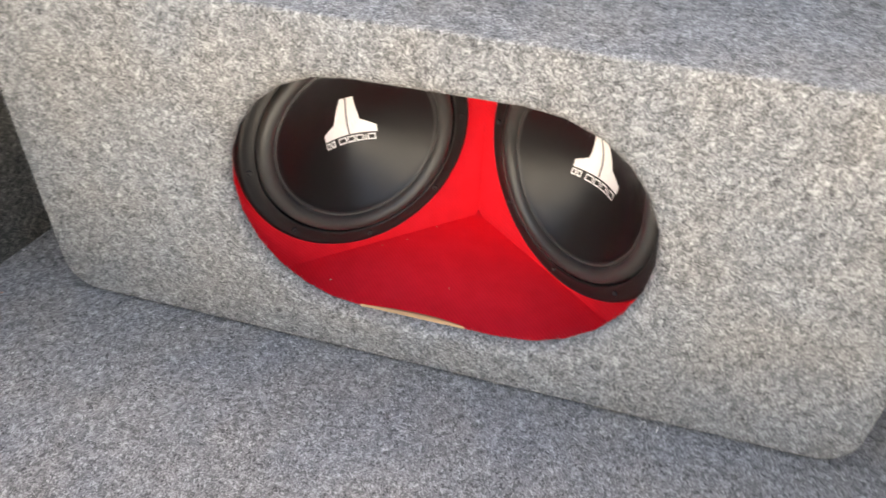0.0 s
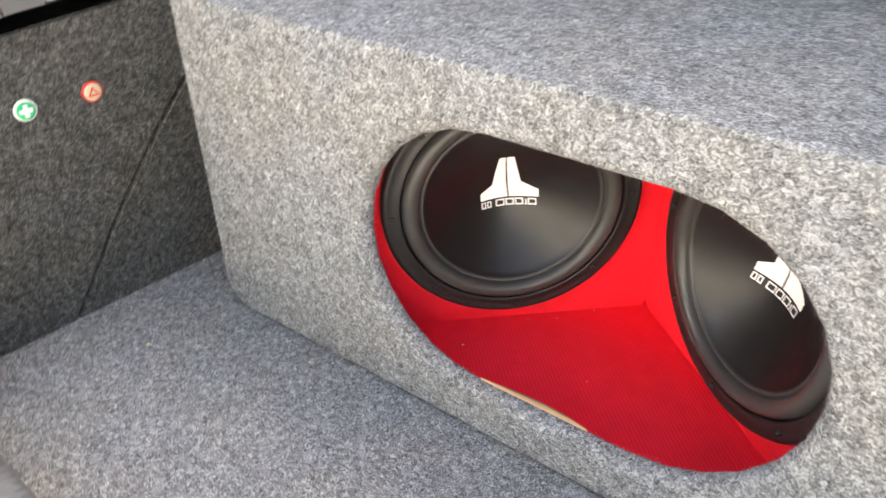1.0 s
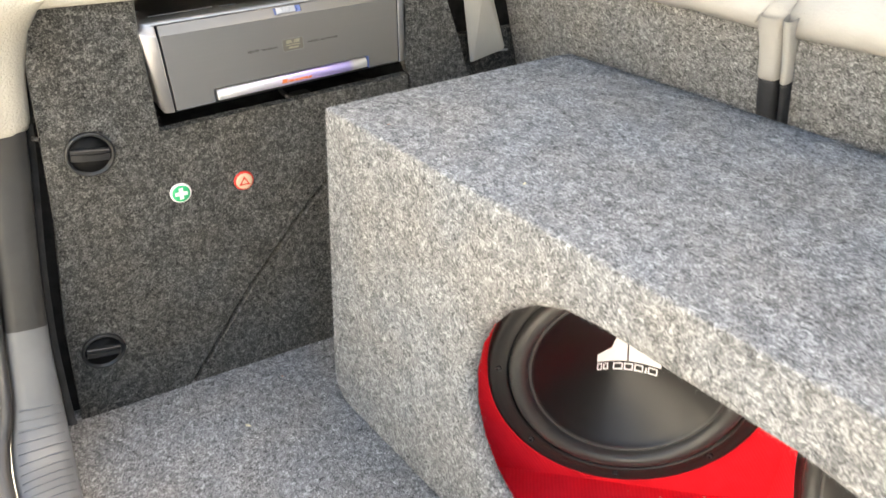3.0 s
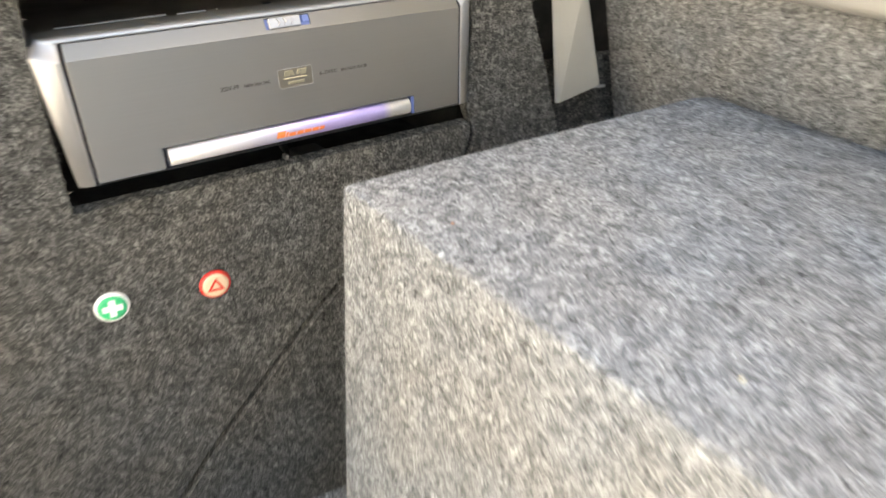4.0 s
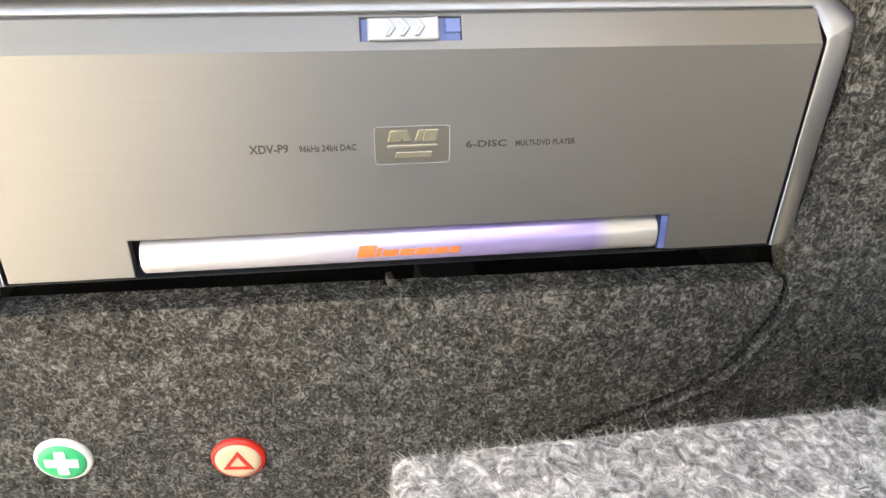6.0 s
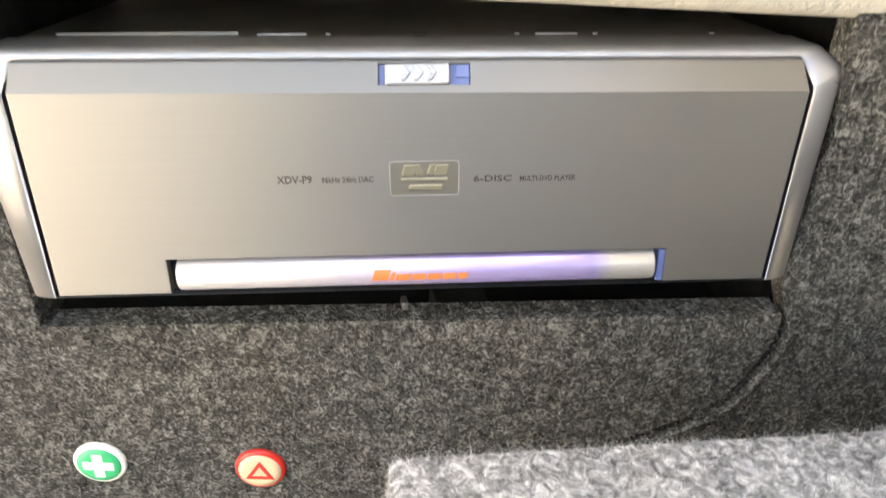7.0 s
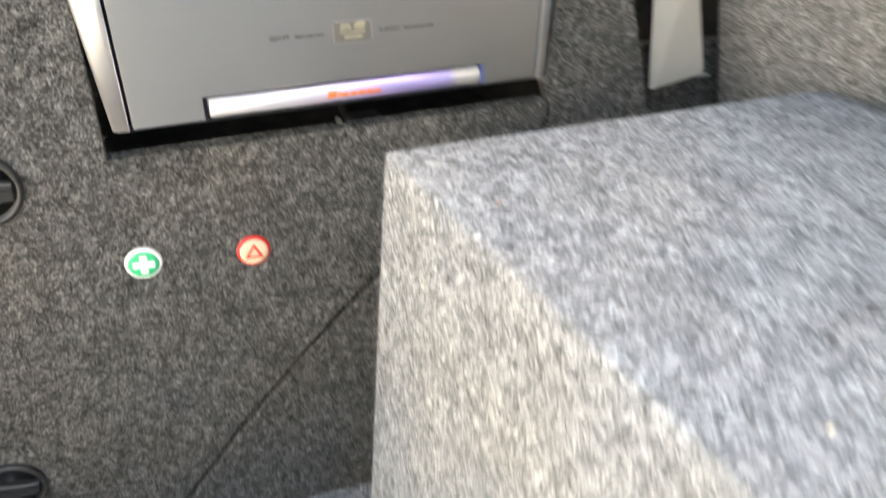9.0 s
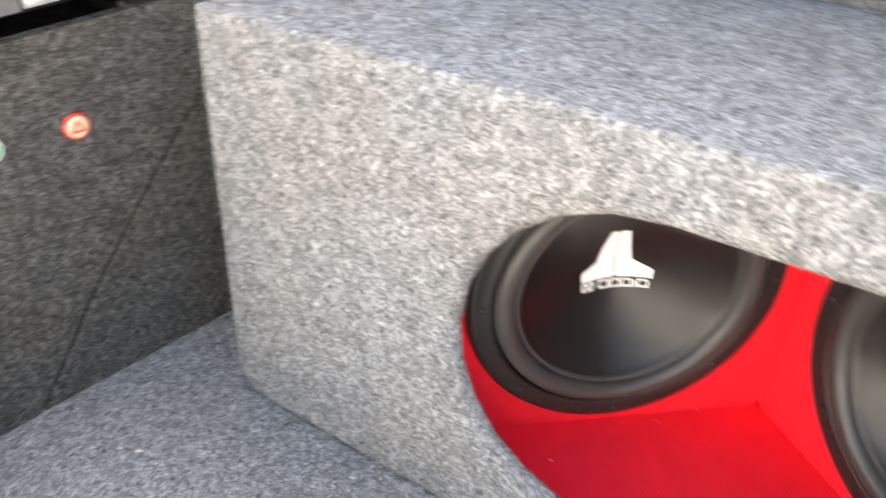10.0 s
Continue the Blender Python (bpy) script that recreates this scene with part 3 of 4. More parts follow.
def rounded_rect(x0, x1, z0, z1, r, count, low=None):
    """Points evenly along a rounded rectangle, from the middle of its left side upward."""
    path = []
    low = low or r
    for cx, cz, a0, q in ((x0 + r, z1 - r, 180, r), (x1 - r, z1 - r, 90, r), (x1 - low, z0 + low, 0, low), (x0 + low, z0 + low, -90, low)):
        path += [(cx + q * math.cos(radians(a0 - 90 * k / 6)), cz + q * math.sin(radians(a0 - 90 * k / 6))) for k in range(7)]
    path = [(x0, (z0 + z1) / 2)] + path + [(x0, (z0 + z1) / 2)]
    seg = [math.dist(a, b) for a, b in zip(path, path[1:])]
    total, out = sum(seg), []
    for i in range(count):
        d, k = total * i / count, 0
        while d > seg[k]:
            d -= seg[k]
            k += 1
        t = d / seg[k] if seg[k] else 0
        out.append((path[k][0] + t * (path[k + 1][0] - path[k][0]), path[k][1] + t * (path[k + 1][1] - path[k][1])))
    return out


def box_top(y):
    """Height of the lid, which rises a little towards the seats."""
    return BH + 0.0015 + 0.0055 * y / BY


def ring_xz(pts, y):
    return [(x, y, z * box_top(y) / BH) for x, z in pts]


sub_box = empty("subwoofer_box", Matrix.Identity(4), "grey carpeted twin subwoofer box standing on the boot floor", "speaker box")
N = 768


def hole(grow):
    return rounded_rect(0.2280 - grow, 0.6245 + grow, 0.0578 - grow, 0.3115 + grow, 0.1262 + grow, N)


def outer(cut, under=0.0):
    return rounded_rect(cut, BX - cut, cut * 1.5 + under, BH - cut, max(0.0026 - cut * 0.5, 0.0014), N, 0.034 - cut)


LIP = 0.012
rings = [ring_xz(hole(0.0010), 0.0150), ring_xz(hole(0.0002), 0.0138)]
rings += [ring_xz(hole(LIP * (1 - math.cos(t))), LIP * (1 - math.sin(t))) for t in (math.pi / 2 * k / 6 for k in range(7))]
a, b = hole(LIP), outer(0.0028, 0.006)
for s in (0.12, 0.3, 0.55, 0.8, 1.0):
    rings.append(ring_xz([(p[0] + s * (q[0] - p[0]), p[1] + s * (q[1] - p[1])) for p, q in zip(a, b)], 0.0))
rings += [ring_xz(outer(0.0015, 0.0055), 0.0003), ring_xz(outer(0.0005, 0.005), 0.0011), ring_xz(outer(0.0, 0.0035), 0.0028), ring_xz(outer(0.0, 0.001), 0.0065)]
for s in (0.1, 0.25, 0.5, 0.75, 0.95):
    rings.append(ring_xz(outer(0.0), 0.010 + s * (BY - 0.02)))
rings += [ring_xz(outer(0.002), BY - 0.0045), ring_xz(outer(0.010), BY)]
shell = loft("shell", rings, box_carpet, sub_box, "grey heather carpet covering", True, True, (False, True))
# bare board edge showing where the covering stops short, below the opening
arc = [(0.352 + 0.110 * k / 20) for k in range(21)]
thick = [0.0052 * math.sin(math.pi * (k / 20) ** 1.3) ** 0.8 for k in range(21)]
loft("board_edge", [[(x, 0.0136, 0.0560), (x, 0.0140, 0.0600), (x, 0.0144 + t * 0.5, 0.0603), (x, 0.0146 + t, 0.0598), (x, 0.0148 + t, 0.0560)] for x, t in zip(arc, thick)], mdf_wood, sub_box, "bare fibreboard edge", True, False)

# red chamber
JX, JY, LOW, HIGH = 0.4225, 0.241, 0.035, 0.345
TURN = {-1: radians(43), 1: radians(40)}
CENTRE = {-1: (0.3185, 0.1165, 0.1862), 1: (0.5375, 0.1200, 0.1858)}


def baffle(side):
    """Cloth-covered board with a round cut-out; side -1 runs to the left, 1 to the right."""
    ca, sa = math.cos(TURN[side]), math.sin(TURN[side])
    m = axes((JX, JY, LOW), (side * ca, -sa, 0), (0, 0, 1), (-side * sa, -ca, 0))
    x, y, z = CENTRE[side]
    cu, cv = side * (x - JX) * ca - (y - JY) * sa, z - LOW
    out = rounded_rect(0.0, (JY - 0.0185) / sa, 0.0, HIGH - LOW, 0.0005, 96)
    ang = [math.atan2(v - cv, u - cu) for u, v in out]
    inn = [(cu + 0.1222 * math.cos(t), cv + 0.1222 * math.sin(t)) for t in ang]
    place = lambda pts, h: [m @ Vector((u, v, h)) for u, v in pts]
    loft("baffle", [place(inn, -0.014), place(inn, 0.0), place(out, 0.0), place(out, -0.014)], red_fabric, sub_box, "red ribbed cloth over an angled board", False, True)
    u = Vector(m.col[0][:3])
    w = Vector(m.col[2][:3])
    return Vector((JX, JY, LOW)) + u * cu + Vector((0, 0, cv)), u * side, w


spots = {s: baffle(s) for s in (-1, 1)}
chamber = [(0.178, 0.0165), (0.697, 0.0165), (JX + 0.012, JY + 0.012), (JX - 0.012, JY + 0.012)]
prism("chamber_floor", [(x, y) for x, y in chamber], 0.028, LOW + 0.0005, red_fabric, sub_box, "red ribbed cloth on the chamber floor")
prism("chamber_top", [(x, y) for x, y in chamber], HIGH, HIGH + 0.006, red_fabric, sub_box, "red ribbed cloth under the lid")
loft("opening_lining", [ring_xz(hole(0.0030), 0.0140), ring_xz(hole(0.0034), 0.0165), ring_xz(hole(0.006), 0.0185), ring_xz(hole(0.030), 0.0190)], red_fabric, sub_box, "red cloth turned round the opening", True, True)


def woofer(m, shift):
    w = empty("woofer", m, "black woofer with grey rubber surround set in red cloth", "loudspeaker", "woofers in the box")
    lathe("flange", [(0.1190, -0.0206), (0.1244, -0.0206), (0.1254, -0.012), (0.1247, -0.004), (0.1228, -0.0014), (0.1205, -0.0004), (0.1175, -0.0012), (0.1110, -0.0012), (0.1085, 0.0002), (0.1072, -0.0004), (0.1066, -0.0030), (0.1064, -0.010)], flange_black, w, "black gasketed rim", 128)
    roll = [(0.1066, -0.009), (0.1060, -0.0050)]
    for k in range(13):
        a = math.pi * k / 12
        roll.append((0.0970 + 0.0083 * math.cos(a), -0.0040 + 0.0080 * math.sin(a)))
    roll += [(0.0882, -0.0052), (0.0873, -0.0036), (0.0862, -0.0032), (0.0851, -0.0040), (0.0842, -0.0060), (0.0836, -0.0072)]
    lathe("surround", roll, surround_rubber, w, "grey rolled rubber surround", 128)
    dish = lambda r: -0.0062 - 0.040 * (1 - (min(r, 0.0834) / 0.0834) ** 1.6)
    lathe("cone", [(0.0842, -0.0052)] + [(max(0.0834 * (1 - k / 20), 1e-6), dish(0.0834 * (1 - k / 20))) for k in range(21)], cone_black, w, "smooth black dished cone", 96)
    for k in range(8):
        a = math.pi * k / 4
        c, d = 0.1148 * math.cos(a), 0.1148 * math.sin(a)
        lathe("screw", [(1e-6, -0.0016), (0.0012, -0.0016), (0.0014, -0.0004), (0.0024, 0.0004), (0.0031, -0.0004), (0.0032, -0.002)], screw_metal, w, "", 12, True, (c, d))

    def print_shape(name, outline, label=""):
        """White print that follows the dish."""
        bm = bmesh.new()
        f = bm.faces.new([bm.verts.new((u + shift[0], v + shift[1], 0)) for u, v in outline])
        bmesh.ops.triangulate(bm, faces=[f])
        bmesh.ops.subdivide_edges(bm, edges=bm.edges, cuts=3, use_grid_fill=True)
        for vert in bm.verts:
            vert.co.z = dish(math.hypot(vert.co.x, vert.co.y)) + 0.0005
        return part(name, bm, white_print, w, label)

    print_shape("emblem", [(-0.0100, 0.0265), (-0.0042, 0.0265), (-0.0014, -0.0205), (-0.0290, -0.0208), (-0.0290, -0.0130), (-0.0165, -0.0060)], "white printed emblem")
    print_shape("emblem", [(-0.0028, 0.0265), (0.0042, 0.0265), (0.0120, -0.0048), (0.0285, -0.0128), (0.0285, -0.0206), (0.0002, -0.0205)], "white printed emblem")
    x = -0.0285
    for wide in (0.0046, 0.0046, None, 0.0090, 0.0082, 0.0080, 0.0020, 0.0082):
        if wide is None:
            x += 0.0034
            continue
        low, high, pen = -0.0290, -0.0224, 0.0012
        print_shape("lettering", [(x, low), (x + wide, low), (x + wide, low + pen), (x, low + pen)], "white bar of lettering")
        if wide > 0.003:
            print_shape("lettering", [(x, high - pen), (x + wide, high - pen), (x + wide, high), (x, high)], "white bar of lettering")
            print_shape("lettering", [(x, low + pen), (x + pen, low + pen), (x + pen, high - pen), (x, high - pen)], "white bar of lettering")
        print_shape("lettering", [(x + wide - pen, low + pen), (x + wide, low + pen), (x + wide, high - pen), (x + wide - pen, high - pen)], "white bar of lettering")
        x += wide + 0.0011
    return w


for s, (c, u, n) in spots.items():
    woofer(axes(CENTRE[s], u, (0, 0, 1), n) @ pose(0, 0, 0, 0, 0, 3 if s < 0 else -3) @ Matrix.Scale(1.03 if s < 0 else 1.048, 4), (0.0035, 0.0075) if s < 0 else (-0.0045, 0.0045))

# ---- disc changer in the recess ----
DU, DV, DN = Vector((0.0841, 0.9939, 0.0712)), Vector((-0.0664, -0.0657, 0.9956)), Vector((0.9942, -0.0885, 0.0605))
changer = empty("disc_changer", axes((-0.0958, -0.1099, 0.3543), DU, DV, DN), "silver brushed-metal car disc changer in the boot side", "disc changer")
# outer edge of the silver surround
FRAME = [(-0.0098, -0.0010), (-0.0168, 0.0765), (-0.0112, 0.0842), (0.2640, 0.0822), (0.2700, 0.0748), (0.2652, -0.0010)]


def softened(poly, r):
    """The open outline with its corners rounded: five points a corner, the two ends kept."""
    out = [poly[0]]
    for p, c, q in zip(poly, poly[1:], poly[2:]):
        c = Vector(c)
        a, b = (c + (Vector(e) - c).normalized() * r for e in (p, q))
        out += [tuple((1 - t) ** 2 * a + 2 * t * (1 - t) * c + t * t * b) for t in (0, 0.25, 0.5, 0.75, 1)]
    return out + [poly[-1]]


def share(v, low, high):
    return min(1.0, max(0.0, (v - low) / (high - low)))


INNER = [(-0.0008, -0.0010), (-0.0013, 0.0720), (0.0000, 0.0806), (0.2566, 0.0786), (0.2590, 0.0694), (0.2558, -0.0010)]
EDGE_IN, EDGE_OUT = softened(INNER, 0.0012), softened(FRAME, 0.0022)


def between(s, back, top_back):
    """Ring between the flap's edge (s = 0) and the outer edge (s = 1); the top lies farther back."""
    return [(a + (c - a) * s, b + (d - b) * s, -back - top_back * share(b, 0.0716, 0.0786)) for (a, b), (c, d) in zip(EDGE_IN, EDGE_OUT)]


loft("inner_wall", [between(0.0, 0.022, 0.0), between(0.0, 0.0014, 0.0075)], gap_dark, changer, "dark blue joint beside the flap", False, True)
loft("frame", [between(0.0, 0.0010, 0.0075), between(0.06, 0.0005, 0.0075), between(0.25, 0.0008, 0.0075), between(0.5, 0.0014, 0.0072), between(0.75, 0.0024, 0.0070), between(0.92, 0.0038, 0.0068), between(1.0, 0.0056, 0.0066), between(0.995, 0.030, 0.0)], silver_paint, changer, "smooth silver surround", True, True)
loft("casing", [between(0.85, 0.028, 0.0), between(0.85, 0.185, 0.0)], case_metal, changer, "dark metal casing", False, True, (True, True), 0.001)
for x0, x1, tall, mat in ((0.073, 0.090, 0.0018, silver_paint), (0.172, 0.187, 0.0018, silver_paint), (0.003, 0.066, 0.00016, case_metal), (0.128, 0.133, 0.0030, flange_black), (0.097, 0.0985, 0.0014, silver_paint), (0.1645, 0.166, 0.0014, silver_paint), (0.193, 0.1945, 0.0014, silver_paint), (0.236, 0.2375, 0.0014, silver_paint)):
    top = 0.0838 - x0 * 0.0077
    block("vent_slot", (x0, top - 0.001, -0.0380), (x1, top + 0.0004, -0.0380 + tall), mat, changer, "small mark on the casing", 0.0001, 1)
# the flap: flat face, sloping top, notch for the bar
FX0, FX1, NX0, NX1, NH = 0.0012, 0.2540, 0.0402, 0.2168, 0.0132


bm = bmesh.new()
front = [(FX0, 0.0), (NX0, 0.0), (NX0, NH), (NX1, NH), (NX1, 0.0), (FX1, 0.0), (0.2572, 0.0692), (0.0006, 0.0718)]
tops = [(0.2552, 0.0786, -0.0044), (0.0016, 0.0806, -0.0044)]


def on_slope(x, k):
    """A point of the sloping top: k = 0 at the bend, 1 at its upper edge."""
    low, high = (0.0718 - 0.0102 * x, 0.0), (0.0806 - 0.0079 * x, -0.0044)
    return (x, low[0] + (high[0] - low[0]) * k, low[1] + (high[1] - low[1]) * k)


WELL = (0.1162, 0.1456, 0.26, 0.94)
fv = [bm.verts.new((x, y, 0.0)) for x, y in front]
bm.faces.new(fv)
tv = [bm.verts.new(p) for p in tops]
wv = [bm.verts.new(on_slope(x, k)) for x, k in ((WELL[0], WELL[2]), (WELL[1], WELL[2]), (WELL[1], WELL[3]), (WELL[0], WELL[3]))]
for quad in ((fv[7], fv[6], wv[1], wv[0]), (fv[6], tv[0], wv[2], wv[1]), (tv[0], tv[1], wv[3], wv[2]), (tv[1], fv[7], wv[0], wv[3])):
    bm.faces.new(quad)
ring = fv[:6] + [fv[6], tv[0], tv[1], fv[7]]
back = [bm.verts.new((v.co.x, v.co.y, v.co.z - 0.004)) for v in ring]
for i in range(len(ring)):
    j = (i + 1) % len(ring)
    bm.faces.new((ring[i], ring[j], back[j], back[i]))
deep = [bm.verts.new(v.co + Vector((0, -0.0010, -0.0014))) for v in wv]
for i in range(4):
    bm.faces.new((wv[i], wv[(i + 1) % 4], deep[(i + 1) % 4], deep[i]))
flap = part("flap", bm, brushed_metal, changer, "brushed metal flap", False, 0.0005)
prism("flap_gap", INNER, -0.020, -0.012, gap_dark, changer, "dark gap behind the flap")
block("notch_back", (NX0 - 0.002, -0.0008, -0.010), (NX1 + 0.002, NH + 0.001, -0.0085), gap_dark, changer)
block("notch_end", (NX1 - 0.0022, 0.0, -0.008), (NX1 + 0.0004, NH - 0.0008, -0.0008), blue_plastic, changer, "pale blue end of the notch")
rings = []
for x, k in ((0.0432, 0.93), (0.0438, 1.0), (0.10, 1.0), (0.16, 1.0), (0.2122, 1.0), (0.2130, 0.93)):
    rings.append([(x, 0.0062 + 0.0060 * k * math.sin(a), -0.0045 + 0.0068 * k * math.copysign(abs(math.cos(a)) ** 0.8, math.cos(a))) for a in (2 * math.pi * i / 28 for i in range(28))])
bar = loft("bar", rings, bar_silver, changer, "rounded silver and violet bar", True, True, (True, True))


def bar_top(y):
    return -0.0045 + 0.0068 * math.sqrt(max(0.0, 1 - ((y - 0.0062) / 0.0060) ** 2)) ** 0.8 + 0.0002


x = 0.1112
for wide, tall in ((0.0058, 0.0042), (0.0020, 0.0032), (0.0052, 0.0025), (0.0050, 0.0025), (0.0050, 0.0025), (0.0050, 0.0025), (0.0038, 0.0025)):
    y0, lean = 0.0042, 0.0011
    ys = [y0 + tall * k / 3 for k in range(4)]
    loft("lettering", [[(x + lean * (y - y0) / 0.0036, y, bar_top(y)), (x + wide * 1.12 - 0.0008 + lean * (y - y0) / 0.0036, y, bar_top(y))] for y in ys], orange_print, bar, "orange bar of lettering", False, False)
    x += wide * 1.12 - 0.0002
words("print", "XDV-P9", 0.0038, (0.0812, 0.0404, 0.0001), ink_grey, flap, "small grey print", 0.0117)
words("print", "96kHz 24bit DAC", 0.0028, (0.0960, 0.0405, 0.0001), ink_grey, flap, "small grey print", 0.0173)
words("print", "6-DISC", 0.0030, (0.1470, 0.0400, 0.0001), ink_grey, flap, "small grey print", 0.0129)
words("print", "MULTI-DVD PLAYER", 0.0026, (0.1627, 0.0399, 0.0001), ink_grey, flap, "small grey print", 0.0191)
BADGE = rounded_rect(0.1189, 0.1420, 0.0355, 0.0476, 0.0008, 48)
badge = prism("emblem_plate", BADGE, 0.0, 0.0002, emblem_grey, flap, "small raised rectangular emblem plate")
tube("rim", [(x, y, 0.0002) for x, y in BADGE + BADGE[:1]], 0.00014, silver_paint, badge, "", 6)
for x0, x1, y0, y1, lean in ((0.1228, 0.1268, 0.0428, 0.0464, 0.001), (0.1276, 0.1300, 0.0430, 0.0464, -0.0012), (0.1312, 0.1330, 0.0430, 0.0464, 0.0012), (0.1334, 0.1376, 0.0428, 0.0464, 0.001), (0.1226, 0.1382, 0.0408, 0.0417, 0.0), (0.1250, 0.1360, 0.0376, 0.0394, 0.0005)):
    prism("relief", [(x0, y0), (x1, y0), (x1 + lean, y1), (x0 + lean, y1)], 0.0001, 0.0005, emblem_gold, badge, "", 0.00015, 1)
# sliding catch sunk into the sloping top
tilt = axes(Vector(on_slope(0.1309, 0.60)), (1, 0, 0), Vector((0, 0.894, -0.447)), Vector((0, 0.447, 0.894)))
catch = block("catch_well", (-0.0146, -0.0037, -0.0032), (0.0146, 0.0037, -0.0014), blue_plastic, changer, "blue well of the sliding catch", 0.0003)
catch.matrix_local = tilt
block("stop", (0.0100, -0.0012, -0.0016), (0.0146, 0.0030, -0.0004), blue_plastic, catch, "", 0.0004)
slider = block("slider", (-0.0126, -0.0036, -0.0016), (0.0082, 0.0032, 0.0012), silver_paint, catch, "silver sliding catch with three arrows", 0.0009, 3)
for k in range(3):
    c = -0.0062 + 0.0042 * k
    prism("arrow", [(c - 0.0014, 0.0024), (c + 0.0000, 0.0024), (c + 0.0018, 0.0), (c + 0.0000, -0.0024), (c - 0.0014, -0.0024), (c + 0.0004, 0.0)], 0.0010, 0.0021, silver_paint, slider, "", 0.0002, 1)

# plug of the changer's lead, standing in the slot under it
plug = empty("cable_plug", pose(-0.114, 0.0385, 0.3205, 0, 0, 4), "small grey plastic lead plug under the disc changer", "plug")
block("shell", (-0.010, -0.011, 0.0), (0.008, 0.011, 0.0215), flange_black, plug, "", 0.0015)
block("clip", (0.0065, -0.0260, 0.0225), (0.0120, -0.0235, 0.0262), case_metal, plug, "small bright clip", 0.0008)
tube("lead", [(-0.004, 0.0, 0.004), (-0.030, 0.002, 0.006), (-0.060, 0.010, 0.005), (-0.110, 0.030, 0.004)], 0.0028, rubber_black, plug, "black lead")

# ---- things on the boot side ----


def disc(y, z, radius, rim_mat, face_mat, name, label):
    b = empty(name, wall_frame(y, z, 0.0006), label, "button badge", "badges on the boot side")
    r = radius
    lathe("rim", [(r * 0.97, -0.001), (r, 0.0008), (r, 0.0020), (r * 0.97, 0.0030), (r * 0.90, 0.0036), (r * 0.80, 0.0037)], rim_mat, b, "", 48)
    lathe("face", [(r * 0.84, 0.0035), (r * 0.83, 0.0039), (r * 0.6, 0.0042), (r * 0.3, 0.0043), (1e-6, 0.0043)], face_mat, b, "", 48)
    return b


green = disc(-0.1122, 0.2602, 0.0112, badge_white, green_print, "first_aid_badge", "round white badge with a white cross on green")
s, a = 0.0021, 0.0064
cross = prism("cross", [(-s, a), (s, a), (s, s), (a, s), (a, -s), (s, -s), (s, -a), (-s, -a), (-s, -s), (-a, -s), (-a, s), (-s, s)], 0.0041, 0.0047, badge_white, green, "white cross")
red = disc(-0.0443, 0.2598, 0.0111, badge_red, badge_cream, "warning_badge", "round red badge with a red triangle on cream")
T = [Vector((0, 0.0060)), Vector((0.0061, -0.0042)), Vector((-0.0061, -0.0042))]
mid = (T[0] + T[1] + T[2]) / 3
rings = [[(*(mid + (p - mid) * k), h) for p in T] for k, h in ((1.0, 0.0040), (1.0, 0.0047), (0.60, 0.0047), (0.60, 0.0040))]
loft("triangle", rings, badge_red, red, "red triangle outline", False)


def latch(y, z, turn):
    k = empty("turn_latch", wall_frame(y, z, 0.0035) @ pose(0, 0, 0, 0, 0, turn), "black plastic quarter-turn latch in the carpeted cover", "latch", "latches of the cover")
    lathe("collar", [(0.0225, -0.002), (0.0228, 0.0012), (0.0220, 0.0028), (0.0205, 0.0032), (0.0192, 0.0024), (0.0186, -0.0008)], knob_plastic, k, "", 64)
    lathe("dial", [(0.0190, -0.0004), (0.0183, -0.0006), (0.0160, -0.0009), (0.0060, -0.0011), (1e-6, -0.0011)], knob_plastic, k, "", 64)
    rings = []
    for x, h, w in ((-0.0184, 0.0010, 0.0058), (-0.0170, 0.0040, 0.0062), (-0.008, 0.0052, 0.0064), (0.008, 0.0052, 0.0064), (0.0170, 0.0040, 0.0062), (0.0184, 0.0010, 0.0058)):
        rings.append([(x, w * 1.08, -0.0012), (x, w * 0.98, h - 0.0010), (x, w * 0.85, h), (x, w * 0.42, h - 0.0001), (x, w * 0.34, h - 0.0016), (x, w * 0.26, h - 0.0002), (x, -w * 0.75, h - 0.0006), (x, -w * 0.95, h - 0.0016), (x, -w * 1.08, -0.0012)])
    loft("grip", rings, knob_plastic, k, "grooved grip bar", False, False, (True, True))
    return k


LATCHES = ((-0.1905, 0.3200), (-0.2175, 0.0890))
latch(*LATCHES[0], -6)
latch(*LATCHES[1], -8)

# ---- crumbs and lint ----


def lint(x, y, z, size, turn, mat, look_of):
    v = [(-size, 0, 0), (-size * 0.3, -size * 0.35, 0.0002), (size, -size * 0.1, 0.0006), (size * 0.5, size * 0.3, 0.0), (-size * 0.2, size * 0.1, size * 0.5), (size * 0.4, 0, size * 0.35)]
    q = [(0, 1, 4), (1, 5, 4), (1, 2, 5), (2, 3, 5), (3, 4, 5), (3, 0, 4), (0, 3, 2, 1)]
    ob = mesh("lint", v, q, mat)
    ob.matrix_world = pose(x, y, z, 0, 0, turn)
    on_what = "the floor carpet" if z < 0.01 else "the carpeted box" if z > 0.3 else "the red cloth"
    return tagged(ob, look_of + " lying on " + on_what, "lint", "flecks of lint")


PALE, WHITE, RUST, DARK = (lint_pale, "pale yellow fleck of lint"), (white_print, "tiny white crumb"), (lint_rust, "small rust-coloured fleck of lint"), (flange_black, "small black crumb")
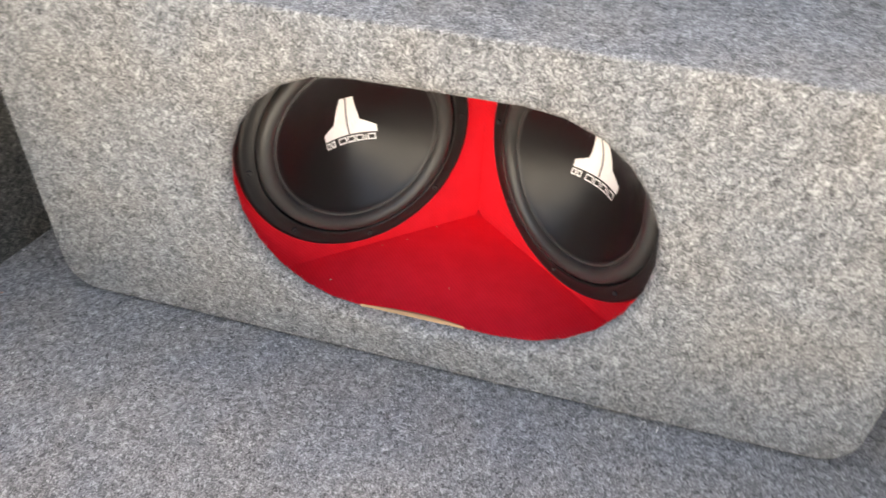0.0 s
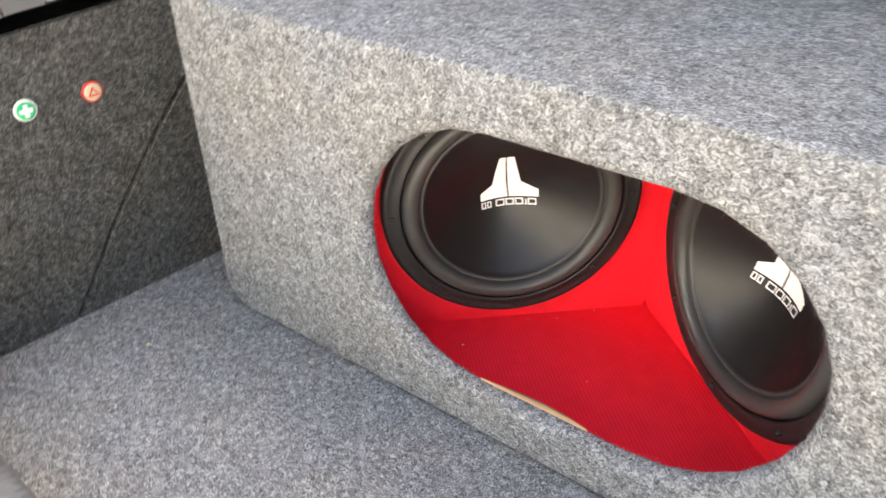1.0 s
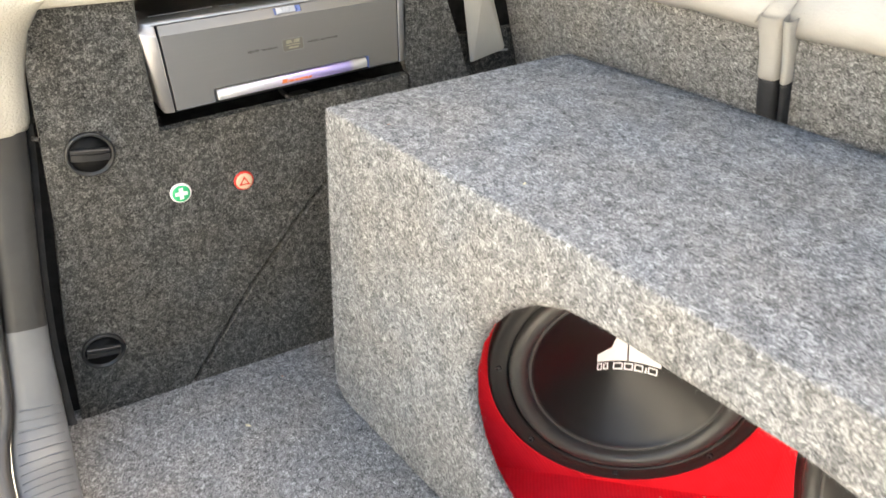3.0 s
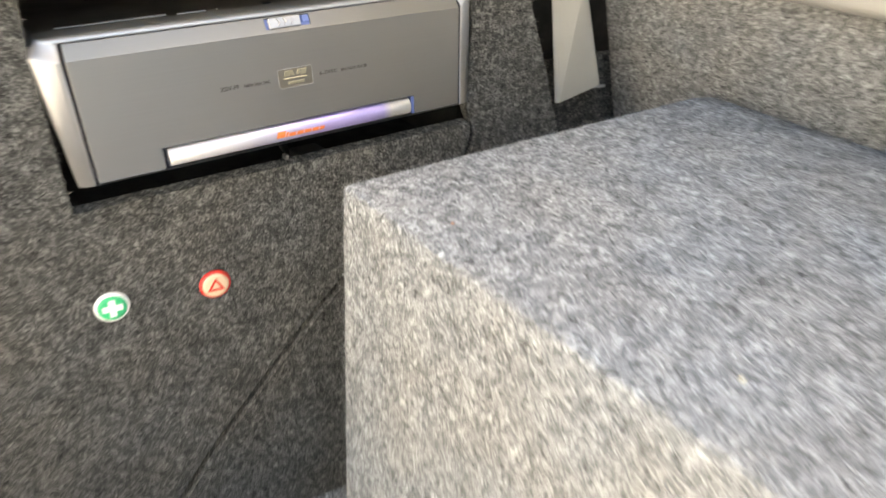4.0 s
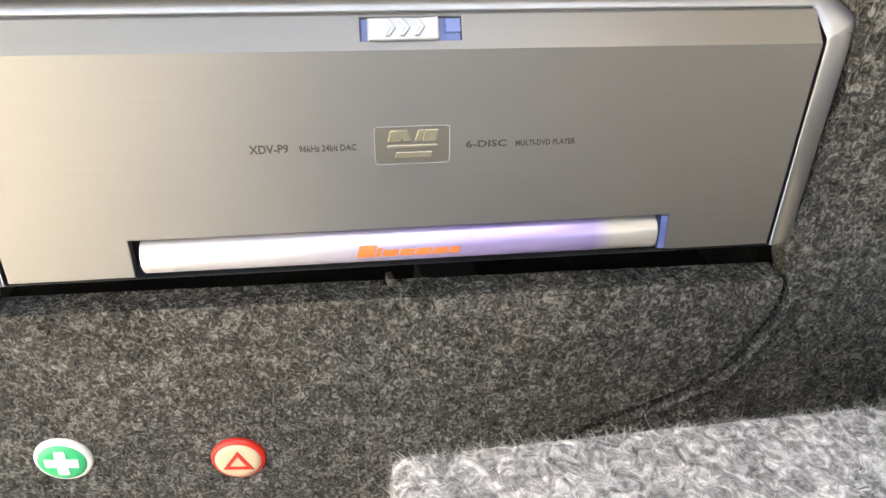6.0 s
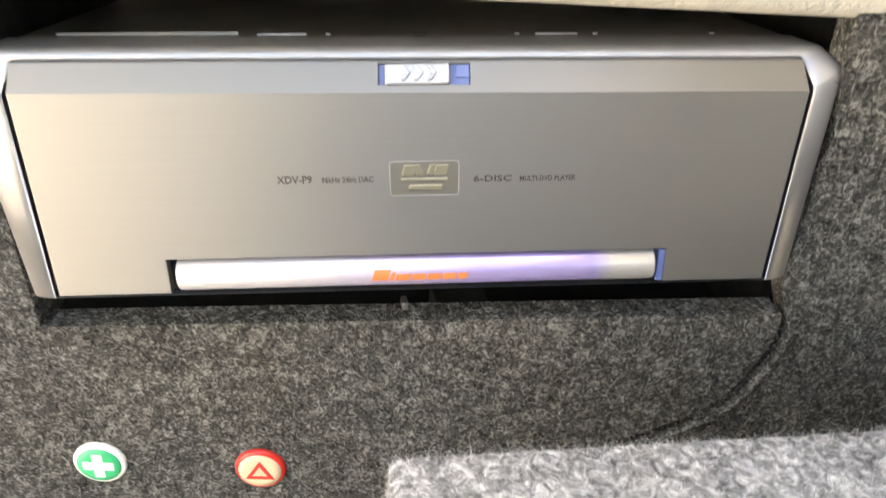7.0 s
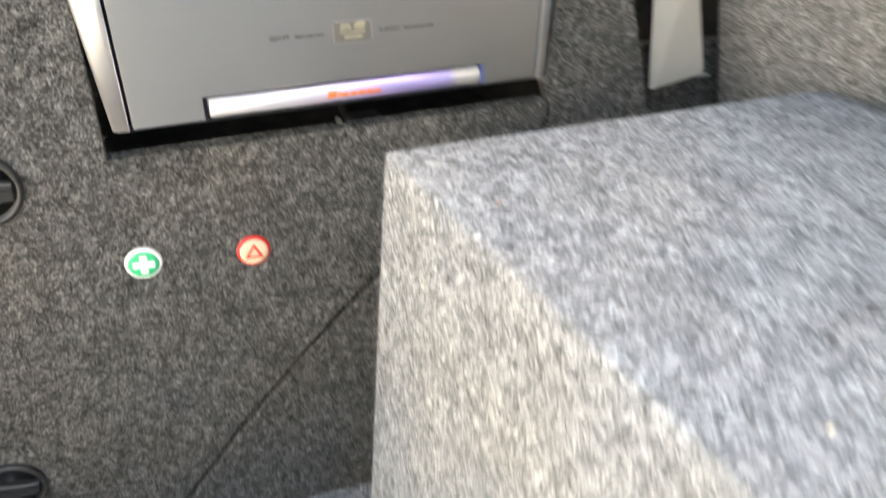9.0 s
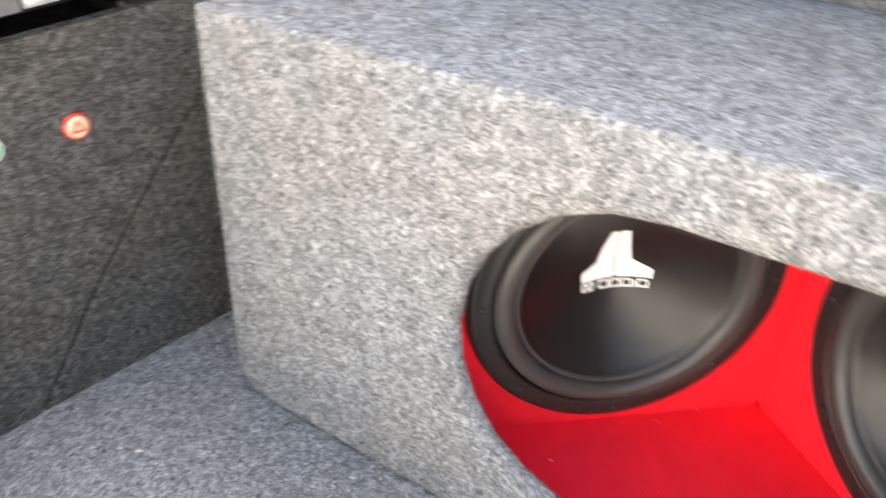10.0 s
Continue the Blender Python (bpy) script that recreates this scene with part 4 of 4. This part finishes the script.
for x, y, z, size, turn, kind_of in (
    (-0.0668, -0.0358, 0.0018, 0.0021, 20, RUST), (-0.0127, -0.1085, 0.0018, 0.0044, 32, PALE), (-0.0978, 0.0360, 0.0018, 0.0019, 70, WHITE), (0.1552, -0.0236, 0.0018, 0.0019, 10, WHITE), (0.0430, -0.0030, 0.0022, 0.0022, 40, DARK),
    (0.2360, 0.0390, box_top(0.039) + 0.0014, 0.0027, 100, PALE), (0.0742, 0.0236, box_top(0.024) + 0.0014, 0.0014, 60, RUST), (0.0820, 0.0870, box_top(0.087) + 0.0014, 0.0014, 15, WHITE),
    (0.2960, 0.0648, 0.0362, 0.0020, 40, PALE), (0.3294, 0.1409, 0.0362, 0.0012, 120, RUST), (0.3546, 0.1608, 0.0362, 0.0014, 10, PALE), (0.4262, 0.0912, 0.0362, 0.0013, 75, PALE), (0.3810, 0.1970, 0.0362, 0.0014, 30, PALE),
):
    lint(x, y, z, size, turn, *kind_of)


def thread(x, y, z, tall, turn):
    pts = [(0.0, 0.0, 0.0), (0.0010, 0.0, tall * 0.5), (0.0030, 0.0005, tall * 0.95), (0.0048, 0.001, tall * 0.8), (0.0056, 0.0014, tall * 0.25)]
    ob = tube("thread", pts, 0.00025, white_print, None, "", 6)
    ob.matrix_world = pose(x, y, z, 0, 0, turn)
    return tagged(ob, "loose white thread curled up from the floor carpet", "thread", "loose threads")


thread(0.648, -0.006, 0.0005, 0.007, 15)
thread(0.664, -0.010, 0.0005, 0.006, 70)

# ---- carpet fibres ----


def near_seam(p):
    """True close to the joint of the cover and over the two latches, where the felt is pressed flat."""
    yz = p[:, 1:]
    hit = np.zeros(len(p), bool)
    for (y0, z0), (y1, z1) in zip(SEAM, SEAM[1:]):
        a, b = np.array((y0 + 0.0016, z0 - 0.0016)), np.array((y1 + 0.0016, z1 - 0.0016))
        t = np.clip(((yz - a) @ (b - a)) / ((b - a) @ (b - a)), 0, 1)
        hit |= np.linalg.norm(yz - a - t[:, None] * (b - a), axis=1) < 0.0036
    for y, z in LATCHES:
        hit |= np.hypot(yz[:, 0] - y, yz[:, 1] - z) < 0.0235
    return hit


pile("carpet_fuzz", [shell], 850000, 0.0040, 0.00040, box_fibre, sub_box, lambda p, n: (n[:, 1] < 0.6) & (n[:, 2] > -0.7) & (p[:, 1] < 0.354) & (p[:, 0] < 0.837), lift=(2, 17), seed=2)
pile("carpet_fuzz", [floor], 520000, 0.0044, 0.00048, floor_fibre, floor, lambda p, n: (n[:, 2] > 0.5), (2, 18), seed=3)
pile("carpet_fuzz", [cover], 900000, 0.0040, 0.00040, dark_fibre, cover, lambda p, n: n[:, 0] > 0.3, (2, 18), seed=4, spare=near_seam)
pile("carpet_fuzz", [lining], 850000, 0.0040, 0.00040, dark_fibre, lining, lambda p, n: n[:, 0] > 0.3, (2, 18), seed=5, spare=near_seam)
pile("carpet_fuzz", [panel_a], 500000, 0.0030, 0.00040, seat_fibre, panel_a, lambda p, n: (n[:, 1] < -0.3) & (p[:, 2] > 0.2), (6, 30), seed=6)
pile("carpet_fuzz", [panel_b], 250000, 0.0030, 0.00040, seat_fibre, panel_b, lambda p, n: (n[:, 1] < -0.3) & (p[:, 2] > 0.2), (6, 30), seed=7)
pile("stray_fuzz", [shell], 120000, 0.0062, 0.00015, box_fibre, sub_box, lambda p, n: (n[:, 1] < 0.6) & (n[:, 2] > -0.7) & (p[:, 1] < 0.354) & (p[:, 0] < 0.837), (15, 60), seed=8)
pile("stray_fuzz", [floor], 50000, 0.0036, 0.00011, floor_fibre, floor, lambda p, n: n[:, 2] > 0.5, (20, 70), seed=9)
pile("stray_fuzz", [cover], 60000, 0.0042, 0.00013, dark_fibre, cover, lambda p, n: n[:, 0] > 0.3, (15, 60), seed=10, spare=near_seam)
